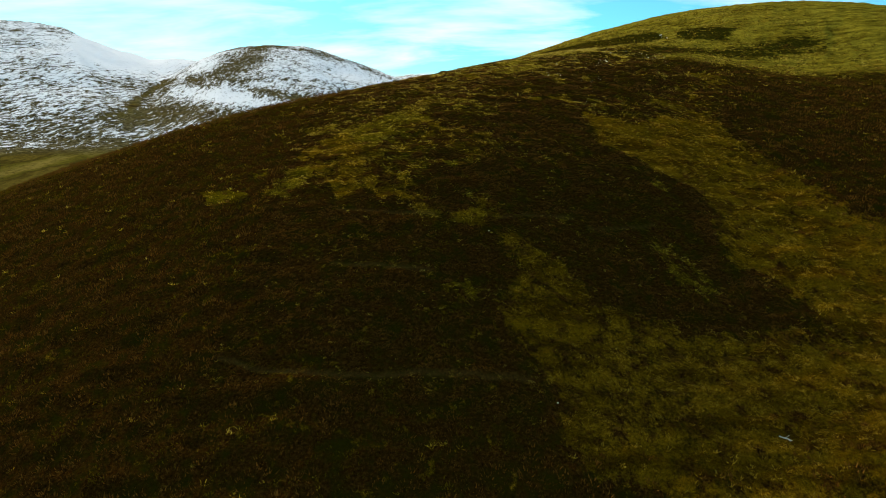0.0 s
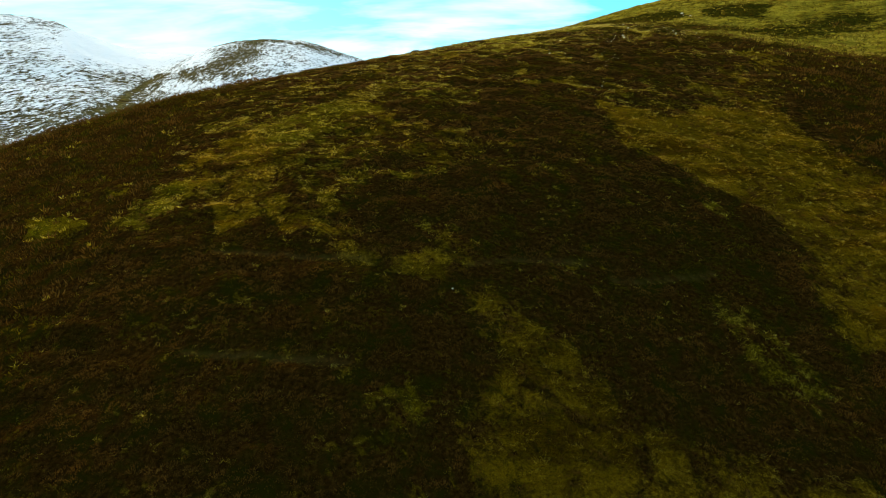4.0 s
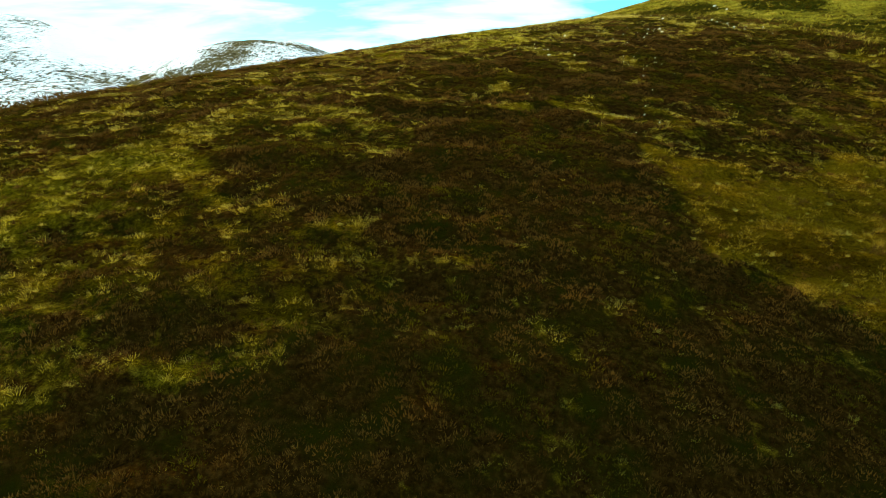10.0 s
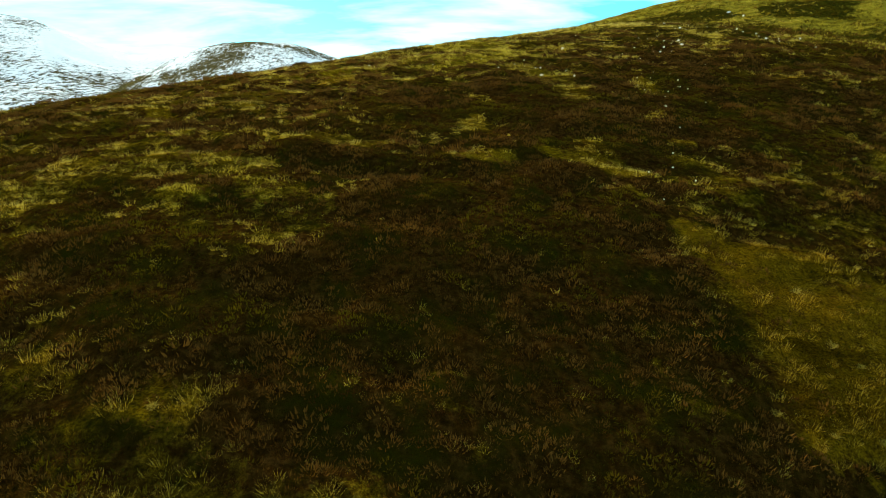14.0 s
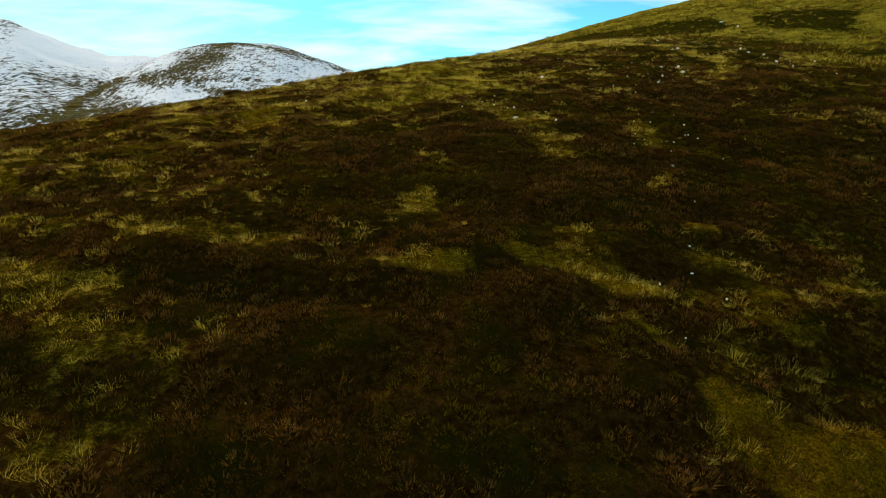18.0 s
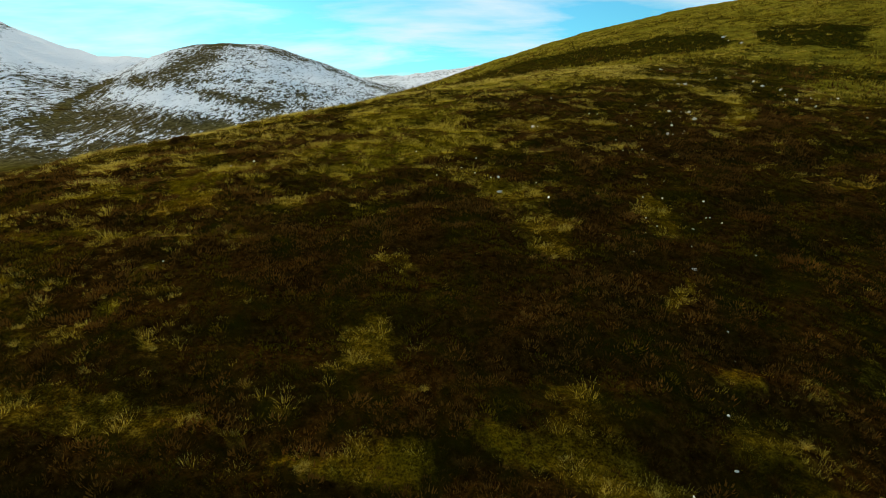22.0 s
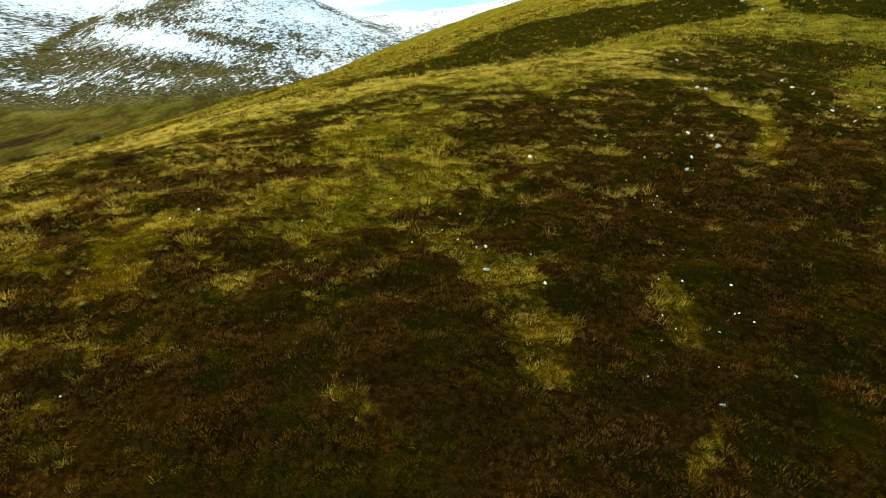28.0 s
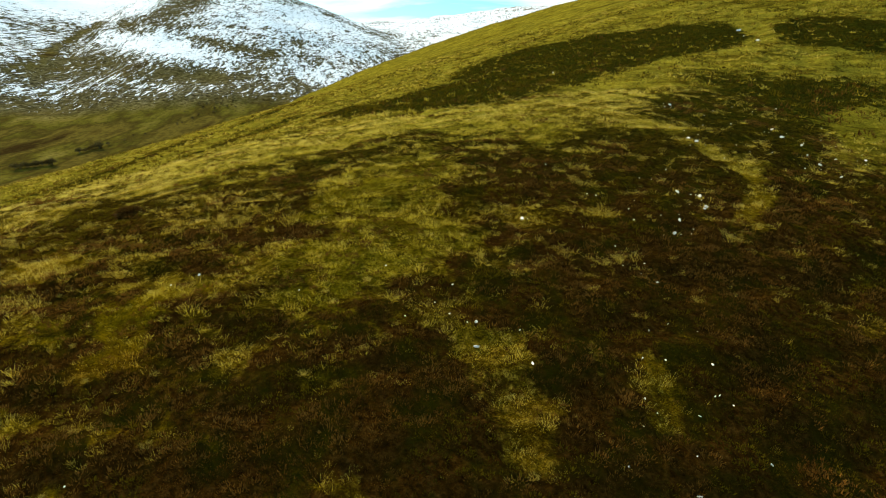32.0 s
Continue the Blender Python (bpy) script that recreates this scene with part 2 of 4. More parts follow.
lay(0.6, "ochre", (-19.3, 101.2), (-13.7, 97.7), (-6.4, 94.9), (-2.4, 91.3), (3.2, 89.8), (7.8, 88.7), (10.7, 85.3), (12.3, 79.4), (8.5, 85.3), (4.1, 87.5), (-2.4, 88.8), (-8.2, 92.8), (-14.4, 95.5), (-18.7, 97.8))
lay(0.8, "green", (-44.5, 99.1), (-39.4, 98.2), (-34.5, 95.9), (-36, 94.2), (-41.6, 95.6))
lay(0.45, "green", (-43.7, 104.2), (-32.4, 103), (-30.5, 100), (-40.4, 101.1))
lay(0.4, "green", (-31.1, 82.2), (-26.6, 82), (-25.7, 78.4), (-29.4, 79.5))
lay(0.35, "green", (-20, 81.6), (-16, 81.5), (-15.7, 79.4), (-19.2, 79.7))
lay(0.5, "green", (-1.6, 73.1), (0.4, 76.8), (3.7, 76.5), (5.2, 74), (2, 72.1))
lay(0.55, "ochre", (5.2, 93.4), (9.9, 91.3), (9.6, 88.4), (6, 88.5))
lay(0.7, "straw", (64.8, 156.7), (78, 160.8), (76.8, 151.3), (68.5, 149.1))
lay(0.6, "straw", (96.4, 183.6), (100.7, 183.1), (84.9, 152.7), (81.3, 151.5))
lay(0.55, "straw", (87.6, 149.5), (89.6, 140.3), (92, 130.9), (95.5, 123.1), (93.9, 120.7), (89.2, 128.3), (86.4, 137))
lay(0.5, "straw", (55.1, 137.7), (60.6, 136.3), (59, 132.1), (53.2, 130.7))
# the steep face
lay(0.85, "straw", (-8.5, 119.2), (-7.4, 122.3), (-4.2, 123), (-2.2, 130), (3.2, 126.9), (8, 126.7), (6.6, 129.6), (0, 131.4), (-4.7, 129.6), (-8.5, 125.9), (-10.1, 122.1), (-9.8, 119.7))
lay(0.6, "straw", (-22.2, 130.4), (-20.2, 134.5), (-14, 134.4), (-11.7, 131.8), (-15.7, 128.6), (-18.6, 127))
lay(0.7, "green", (-15.3, 112.1), (-13.6, 114), (-10.5, 115), (-6.9, 117.6), (-4.3, 117.5), (-6.8, 114.4), (-9.8, 113.1), (-12.4, 111.4))
lay(0.85, "straw", (-24.7, 111.5), (-22.2, 111.9), (-17.5, 109), (-15, 110.1), (-11.9, 108.4), (-14.1, 106.9), (-15.3, 104.5), (-17, 104), (-18.7, 102.8))
lay(0.6, "straw", (-21.8, 112.9), (-19.5, 113.9), (-16.9, 112.9), (-18.9, 111.2))
lay(0.7, "ochre", (-14.5, 96.9), (-13.1, 96.6), (-11.5, 95.3), (-8.8, 94.6), (-8.7, 93.3), (-9.5, 91.9), (-11, 91.7))
lay(0.4, "green", (-10.6, 110.6), (-6.7, 111.4), (-1.1, 107.9), (-3.3, 106.5), (-7.8, 108.2))
lay(0.8, "straw", (1.3, 101.4), (2.7, 102.1), (4.2, 101.9), (4, 101.2), (2.3, 100.5))
lay(0.65, "straw", (3.5, 104.1), (5, 104.7), (6.6, 104.1), (6.3, 103.5), (4.4, 103.4))
lay(0.45, "green", (9.1, 110.2), (10.8, 110.8), (12.2, 110.3), (11.8, 109.5), (9.6, 109.2))
lay(0.45, "green", (14.5, 110.2), (16.3, 110.9), (17.7, 110.5), (16.2, 109.6))
lay(0.45, "green", (1.8, 94.3), (4.3, 94.6), (6.9, 94.1), (8.2, 93.2), (5.3, 92.6), (2.8, 92.9))
lay(0.3, "green", (14, 98.3), (16.3, 100.5), (19.2, 100.1), (19.3, 98.4), (16, 97.2))
lay(0.25, "green", (13.5, 94.5), (16.5, 95.6), (18.9, 94.3), (15.6, 93.4))
lay(0.6, "green", (-1.9, 89.7), (-0.2, 89.6), (3.1, 89.6), (6.7, 91.1), (9.2, 89.7), (10.3, 88.5), (8.8, 88), (0.7, 87.1))
lay(0.9, "ochre", (30.7, 124.7), (33.1, 123.1), (37.8, 123.4), (36.8, 119.6), (42.8, 123.2), (49.5, 128.1), (50.1, 125.9), (55.5, 127.8), (58.7, 126.7), (44.6, 105.4), (42.2, 106.2), (40.5, 107.6), (39.4, 108.9), (40, 110.1), (37.9, 110.5), (35.7, 109.7), (36, 112.7), (33.8, 113.2), (31.3, 113), (31.4, 114.7), (31.8, 117.3), (31, 120.1))
lay(0.6, "green", (38.1, 102.6), (40.9, 103.9), (41.2, 102.5), (42.8, 102.7), (41.3, 100.5), (38.2, 100.8))
lay(0.7, "straw", (48.9, 136.1), (53.7, 136.1), (55.9, 133.9), (58.6, 133), (57.2, 130.6), (53, 131.2), (50, 133))
lay(0.5, "straw", (54.3, 152.9), (66.4, 156.8), (66.5, 154), (54.8, 150.5))
lay(0.5, "straw", (37.2, 131.8), (41.3, 132.5), (43.3, 131.1), (38.1, 130.6))
# the brow
lay(0.85, "straw", (3.4, 133.3), (4.3, 134.3), (6.4, 134.1), (8.8, 133.8), (9.9, 133.6), (13.2, 133.3), (15.3, 132.3), (16.3, 131.6), (15.3, 131.8), (13.4, 132.2), (10.3, 131.8), (8.8, 131.6), (7.9, 132.7), (5.3, 132.7))
lay(0.85, "straw", (16.7, 130.6), (17.2, 131.4), (19.7, 131.5), (21.9, 131.8), (22.2, 131), (20.6, 130.6), (17.9, 130.4))
lay(0.85, "straw", (22.9, 132.2), (24.2, 132.3), (25.9, 131.4), (27.9, 133.1), (29.1, 132.7), (30, 131.2), (31.1, 129.9), (30.9, 129.4), (29.3, 129.2), (27.9, 129.4), (26.1, 130.5), (24.3, 131))
lay(0.6, "green", (28.5, 128.4), (29.6, 128.2), (30.2, 126.7), (30.2, 126.3), (29.3, 126.5), (28.7, 127.1))
lay(0.8, "straw", (18.4, 136.9), (19.8, 137.9), (20.5, 135.6), (20.1, 134.8), (18.4, 135.1))
lay(0.8, "straw", (30.9, 124.5), (32.3, 124.7), (32.6, 123.8), (34.4, 123.8), (33.5, 123), (31.9, 122.4), (31.2, 124))
lay(0.4, "ochre", (30.7, 122.3), (31.8, 122.1), (33.5, 121.4), (34.6, 120.1), (32, 119.4), (31, 119.9))
lay(0.8, "straw", (-4.6, 130.8), (-2.6, 130.4), (-2, 131.5), (0.8, 130.3), (3.5, 129.2), (2.5, 127.7), (1.7, 126.8), (0.2, 126.3), (-1.7, 126.8))
lay(0.6, "straw", (-6.1, 133.9), (-3.4, 132.7), (-2.8, 134.4), (-0.2, 135.9), (-0.2, 133.9), (-1.8, 132.2), (-4, 131.7))
lay(0.7, "green", (1, 124.9), (2, 126.3), (4.3, 125.4), (4.8, 124), (3.9, 123.7), (3.1, 123.1))
lay(0.8, "straw", (5.5, 126.7), (6.9, 127.1), (8.2, 126.5), (8, 124.9), (7.1, 124.1), (6.2, 125.2))
lay(0.6, "straw", (9.1, 127.8), (10.4, 128.2), (10.7, 128), (9.5, 127.3))
lay(0.7, "straw", (10.2, 124.6), (10.5, 125.9), (11.2, 125.6), (11.5, 123.9), (10.8, 123.3))
lay(0.6, "green", (8.2, 122.1), (9.3, 122.3), (10.1, 121.5), (9.9, 120.6), (8.7, 119.9), (8.4, 121.1))
lay(0.85, "straw", (25.2, 151.3), (27.4, 151.3), (29.2, 147.7), (30.3, 144.8), (29.6, 142.4), (28, 144.1), (26.8, 147.1), (25.2, 148.6))
lay(0.7, "straw", (34.1, 147.1), (36.2, 149.5), (36.8, 147.2), (35.7, 145.2), (33.9, 145.1))
lay(0.6, "straw", (34.2, 140.2), (35.4, 140.8), (35, 139.8), (33.7, 139))
lay(0.55, "straw", (33.9, 135.8), (35.9, 136), (35.1, 134.4), (33.8, 134.7))
lay(0.45, "straw", (6.7, 139.8), (8.3, 139.8), (12.5, 137.9), (12.2, 137), (10.1, 135.5), (7.4, 138.7))
lay(0.7, "straw", (4.8, 151.5), (6.4, 155.5), (8.7, 154.4), (8.5, 150.3), (6.5, 148.8))
lay(0.7, "straw", (-7.8, 142.9), (-5, 142.2), (-4.2, 140.4), (-6, 140.4))
lay(0.5, "straw", (12.2, 151.5), (15.1, 151.8), (16.2, 149.9), (12.9, 150.1))
lay(0.6, "straw", (47.5, 140.2), (50.6, 140.7), (49.9, 139.7), (46.7, 138.3))
lay(0.5, "straw", (38.6, 135.1), (42.3, 135.4), (41.5, 134.7), (38.1, 134.2))
lay(0.5, "ochre", (36.2, 131.1), (40.2, 131.8), (42.4, 131.4), (38.9, 130.8), (36.2, 130.4))
lay(0.6, "straw", (33.6, 125.9), (34.5, 126), (34, 125.6))
lay(0.5, "ochre", (49.4, 151.6), (52.9, 153.3), (53.8, 152.4), (48.5, 149.3))
# the knoll above the brow
lay(0.8, "straw", (24.9, 151.2), (26.8, 150.7), (28.4, 150.6), (29.9, 150.1), (29.8, 148.7), (28.9, 148), (29.9, 146.9), (30.8, 146), (30.6, 144.5), (29.9, 143.4), (28.6, 143.2), (27.4, 143.5), (27.6, 143.8), (28.7, 144.1), (28.4, 145.5), (28.2, 146.8), (27.1, 147.9), (25.6, 148.3), (25.9, 149.4), (24.9, 150.3))
lay(0.7, "straw", (35.6, 147.9), (36.8, 148.2), (36.7, 146.6), (35.7, 145.9), (35.1, 146.6))
lay(0.6, "green", (18.9, 142.1), (19.8, 142.6), (21.1, 142.5), (21.1, 141.5), (19.8, 140.8), (19.2, 141.3))
lay(0.75, "straw", (18.6, 137.1), (19.5, 137.4), (20.4, 136.1), (20.7, 135.4), (19.8, 135.1), (18.6, 135.4), (18.9, 136.1))
lay(0.4, "green", (18, 135.2), (19, 135.3), (19.8, 135), (18, 134.8))
lay(0.5, "straw", (21.4, 136.2), (22.1, 136.2), (22, 135.8), (21.5, 135.8))
lay(0.7, "straw", (7.6, 141.4), (7.7, 142.2), (8.7, 141.8), (8.8, 140.9), (8.2, 140.7))
lay(0.7, "green", (7.4, 137.9), (7.3, 139.1), (8.3, 139.3), (8.6, 139.1), (8.2, 138.3), (7.9, 137.5))
lay(0.4, "green", (10.9, 137.1), (11.7, 137.7), (12.2, 138.4), (12.4, 137.7), (11.7, 137.1))
lay(0.65, "green", (9.8, 135.5), (10.2, 136), (10.7, 136), (10.7, 135.6), (10.2, 135.2))
lay(0.5, "green", (9.8, 133.6), (10.7, 133.7), (11.6, 133.6), (11.6, 133.4), (10, 133.3))
lay(0.7, "green", (27.3, 134.3), (28.4, 134.7), (28.8, 134.1), (28.6, 133.5), (27.4, 133.6))
lay(0.5, "green", (23.8, 133.7), (24.9, 133.9), (25, 133.3), (23.8, 133.3))
lay(0.6, "ochre", (33.8, 135.7), (35, 136.1), (36.1, 135.7), (35.4, 134.6), (33.8, 134.6))
lay(0.4, "straw", (30.2, 141.6), (31.9, 142.2), (33, 142.4), (32.6, 141.9), (30.6, 141.2))
lay(0.5, "straw", (34.8, 141.6), (35.5, 141.5), (35.4, 140.2), (34.9, 140.2), (34.5, 141))
lay(0.4, "straw", (42.5, 145.8), (43.5, 145.7), (43.2, 144.9))
lay(0.8, "straw", (5.2, 149.3), (6, 150.2), (7.8, 151.1), (8.9, 149.8), (8.6, 149.1), (7.1, 148.6))
lay(0.7, "straw", (-1.8, 151.7), (-0.7, 151.9), (0.2, 150.6), (-0.9, 150.4))
lay(0.4, "straw", (5.6, 145.6), (7.4, 145.8), (7.5, 145.1))
lay(0.7, "straw", (11.9, 150.3), (14.7, 150.4), (14.8, 149.9), (13.1, 149.3), (12.1, 150))
lay(0.75, "straw", (6.3, 155.9), (7.6, 157.4), (10.3, 157.1), (10.2, 158.7), (13.6, 159.4), (16.5, 157.9), (15.7, 155.9), (13.8, 154.8), (11.6, 153.9), (7.6, 155.1))
lay(0.6, "straw", (24.4, 155.2), (26.8, 154), (27.8, 153.6), (25, 152.8))
lay(0.5, "green", (18.4, 149), (20.5, 149.2), (19.7, 147.7), (18.8, 147.6))
lay(0.6, "straw", (21.6, 152.3), (24.3, 152.3), (25.2, 151.2), (22.9, 150.7))
# the rim and the upper hill
lay(0.95, "pale", (-15.1, 173.5), (-11.2, 175.6), (-8.9, 181.3), (-4.6, 185.2), (0.9, 187.8), (7.9, 186), (13.8, 188.8), (20, 194.7), (27.1, 194.1), (33.8, 192.1), (40.9, 193.3), (44.2, 190.6), (45.6, 184.6), (46, 181.9), (42.4, 181.9), (39.1, 185.4), (33, 186.5), (26.8, 187.1), (20.6, 184.4), (14.8, 181.9), (9, 181.3), (3.5, 180), (-0.4, 175.7), (-5.4, 174.8), (-8.5, 171.3), (-13.2, 170.8))
lay(0.9, "pale", (45.5, 184.3), (49.8, 184), (50.1, 177.6), (50.7, 174.1), (52.4, 172.2), (54.6, 171.8), (52.3, 169.8), (50.1, 165.1), (48.3, 161.3), (46.8, 160.9), (46.9, 162.8), (49.8, 166.7), (50.2, 169.6), (49.5, 172.4), (48, 176.4), (46.5, 180.1))
lay(0.6, "straw", (46, 160.8), (46.9, 160.1), (46.2, 159.2), (44.9, 159.4))
lay(0.5, "straw", (44.3, 164.3), (47.3, 163.5), (46.8, 162.5), (44.4, 162.9))
lay(0.6, "straw", (58.4, 171.6), (62, 172.3), (59.8, 169.4), (57.6, 169.5))
lay(0.6, "straw", (53.8, 159.9), (56.7, 160.2), (56, 159.2), (54.1, 159.2))
lay(0.5, "ochre", (47.9, 150.4), (50.2, 150.9), (48.8, 148.9), (47.7, 149))
lay(0.75, "straw", (25.9, 164.5), (28.4, 164.4), (30.2, 164.4), (34.4, 163.8), (37.2, 164.7), (39.6, 163.8), (37.6, 162.8), (34.6, 162.9), (33.8, 161.1), (31, 161.5), (29.1, 162.9), (26.6, 162.9))
lay(0.6, "straw", (32.3, 166.8), (34.5, 166.7), (34.3, 165.6), (32.5, 165.4))
lay(0.8, "green", (14.8, 169), (18, 174.1), (21, 175.4), (25.7, 173.9), (27.7, 172), (25.1, 168.4), (25.4, 164.5), (26.6, 161.7), (28.7, 159), (25.6, 158.3), (24.8, 155.1), (23, 156.3), (21.3, 155.3), (19.6, 152), (17.5, 152.6), (15.6, 152.5), (14.1, 153.5), (15, 155.5), (13.8, 157.5), (14.7, 160.2), (17.9, 159.8), (17.6, 162.1), (14, 163.7), (15.4, 165))
lay(0.55, "green", (26.7, 185.5), (32.9, 185.5), (38, 180.4), (41.1, 179.3), (37.2, 176.9), (31.7, 176.1), (27.2, 173.1), (21.1, 174.3), (18, 174.1), (23.6, 180.4))
lay(0.8, "straw", (13.4, 157.7), (15.9, 157.9), (16.9, 156.6), (15, 155.5))
lay(0.75, "straw", (6.6, 153.9), (7.6, 155.6), (9.3, 156.6), (10.6, 158.1), (10.8, 155.5), (9.3, 153.9), (7.6, 153.2))
lay(0.7, "straw", (11.7, 152.6), (13.4, 153.7), (15.4, 153.6), (14.1, 152.3))
lay(0.5, "straw", (6.5, 151.5), (7.3, 152.4), (7.9, 151.7), (6.9, 151.1))
lay(0.7, "ochre", (4.8, 148.9), (6.6, 149.4), (7.7, 150.1), (9.7, 149.6), (9.5, 148.6), (8, 148.3), (6.2, 147.5))
lay(0.7, "straw", (11.6, 150.1), (14.3, 150.3), (16.2, 149.7), (15.2, 149), (13.7, 148.3), (12.5, 149.4))
lay(0.5, "green", (18.2, 147.1), (19.4, 148.1), (20.1, 147.3), (18.5, 146.8))
lay(0.7, "straw", (-6, 160.8), (-3.8, 160.9), (-1.5, 161.7), (-0.3, 158.9), (-1.5, 157.3), (-4.1, 157.9))
lay(0.5, "straw", (0.3, 159.4), (2.2, 160.1), (4.5, 160.2), (4.5, 158.6))
lay(0.5, "straw", (7.9, 164.1), (10.3, 164.8), (13.1, 163.7), (10.9, 162.4))
lay(0.5, "straw", (7.4, 162.1), (9.3, 162.4), (10.4, 161.6), (8.5, 161.1))
lay(0.6, "straw", (39.4, 179), (41.1, 177.1), (40.3, 176.3))
lay(0.6, "green", (75.5, 197.5), (75, 193.2), (76.9, 190.8), (76.3, 186.6), (69.7, 177.9), (65.9, 178.1), (65.2, 181.6), (65.8, 185.5))
lay(0.74, "heather", (4.9, 227.7), (8.9, 236.4), (18, 232.8), (28.8, 235), (33.4, 255.4), (43, 260.9), (55.5, 258.3), (68.1, 257.8), (79.5, 254.8), (86.6, 248.5), (87.1, 239.9), (82.8, 235.5), (70.1, 230.7), (56, 219), (43.3, 204.1), (34.5, 197.3), (27.3, 199.4), (14.5, 214.3))
lay(0.72, "heather", (48.4, 187.3), (53.4, 191.6), (64.6, 198.7), (82, 207.7), (76.9, 196.1), (65, 184.2), (61.8, 177.1), (56.8, 172.4), (53.7, 173.6), (51.3, 175.3), (50.5, 178.6), (48.3, 183.5))
lay(0.66, "heather", (96.1, 244.2), (106.3, 247.7), (114.5, 239.8), (105.3, 226.2), (96.7, 231.5), (92.1, 234.8))
lay(0.32, "heather", (-13, 177.5), (-7, 179.5), (-1, 175), (1.5, 170), (-1, 166.5), (-8, 170.5))
lay(0.5, "green", (13.4, 183.1), (16.5, 188.3), (21.6, 189.0), (28.3, 182.4), (29.6, 176.8), (26.1, 171.6), (21.2, 171.0), (15.9, 174.0))
lay(0.2, "green", (30.0, 181.2), (38.1, 181.2), (42.1, 176.8), (38.8, 167.3), (32.5, 163.2), (27.4, 167.5), (26.2, 173.1))
lay(0.45, "green", (-2, 182), (4, 184), (11, 184), (16, 181), (14, 175), (9, 171.5), (3, 172.5))
lay(0.45, "heather", (41.3, 180.1), (44.8, 178.6), (48.2, 174.3), (49.6, 169.3), (47.9, 165.7), (44.3, 164.6), (39.2, 165.4), (34.6, 165), (30.3, 165.5), (26.4, 166.1), (27.6, 170.7), (31.4, 173.7), (36.9, 175.3))

# thin grass mixed with heather, over wide stretches
lay(0.5, "green", (-33.1, 123.0), (-9.6, 119.3), (0.9, 114.7), (5.6, 102.8), (1.0, 99.9), (-4.8, 98.2), (-3.3, 91.5), (-10.8, 91.4))
lay(0.36, "straw", (-34.5, 134.1), (-17.6, 144.4), (5.0, 147.7), (16.7, 131.7), (2.4, 132.6), (-10.3, 127.6), (-19.3, 119.1), (-28.3, 116.5), (-41.4, 134.0))
lay(0.48, "ochre", (-7.8, 116.0), (-2.1, 116.8), (3.2, 113.5), (8.5, 113.5), (10.3, 109.6), (17.7, 110.1), (18.7, 109.5), (9.2, 108.2), (9.0, 105.8), (8.9, 103.6), (1.1, 103.2))
lay(0.21, "green", (10.3, 109.6), (18.7, 109.9), (20.5, 105.9), (20.2, 104.4), (10.4, 103.5), (9.5, 105.7))
lay(0.5, "green", (8.9, 109.6), (11.3, 110.0), (16.2, 110.3), (17.7, 109.7), (13.9, 108.7), (9.5, 109.0))
lay(0.31, "straw", (7.2, 133.8), (19.2, 135.5), (30.9, 131.7), (32.2, 126.8), (28.1, 126.4), (25.1, 131.2), (19.1, 132.5), (9.5, 130.6))
lay(0.38, "green", (-7.8, 135.4), (-1.7, 138.9), (7.0, 134.3), (6.4, 126.6), (10.8, 127.5), (11.6, 123.5), (10.2, 119.8), (4.0, 118.5))
lay(0.15, "green", (7.5, 99.3), (14.2, 103.3), (23.8, 101.7), (26.4, 97.5), (23.4, 94.6), (12.5, 93.2), (8.2, 95.1))
lay(0.36, "straw", (11.4, 158.1), (20.4, 167.9), (35.6, 179.2), (45.1, 168.6), (55.8, 174.7), (49.0, 160.5), (33.3, 155.3), (25.0, 151.1), (15.4, 147.8), (10.2, 151.9))
lay(0.4, "green", (4.5, 155.9), (9.1, 161.0), (24.7, 161.0), (27.8, 153.0), (30.5, 149.7), (24.8, 150.1), (18.2, 147.7), (9.3, 148.2), (5.6, 144.2), (2.8, 144.7), (-0.6, 150.0))
lay(0.43, "straw", (-14.1, 172.0), (-5.0, 174.0), (9.0, 172.7), (15.0, 167.7), (12.5, 159.5), (10.7, 150.9), (5.9, 147.8), (2.7, 147.7))
lay(0.16, "straw", (55.0, 171.1), (67.7, 175.3), (54.6, 157.1), (47.7, 159.2))
lay(0.31, "green", (17.6, 152.4), (24.8, 154.9), (26.0, 151.6), (24.7, 148.9), (16.8, 146.9), (13.3, 149.3))
lay(0.45, "ochre", (37.4, 122.5), (59.0, 127.1), (75.9, 152.1), (60.6, 149.2), (48.2, 136.2), (38.2, 127.6))
lay(0.62, "ochre", (-28.7, 107.2), (-24.3, 110.0), (-22.2, 114.2), (-14.1, 104.4), (-14.7, 99.8), (-15.7, 95.5), (-16.3, 92.6), (-17.9, 91.8))
lay(0.35, "straw", (-37.6, 119.6), (-30.4, 120.0), (-20.5, 123.4), (-15.6, 116.3), (-22.2, 114.2), (-24.3, 110.0), (-29.0, 107.6))
lay(0.42, "green", (30.9, 131.7), (37.3, 134.3), (48.0, 141.1), (60.0, 145.7), (46.6, 126.2), (39.3, 125.0), (33.3, 124.5), (31.1, 125.8))
lay(0.55, "ochre", (36.2, 119.3), (43.9, 122.2), (41.1, 118.1), (37.6, 116.9), (35.5, 117.3))


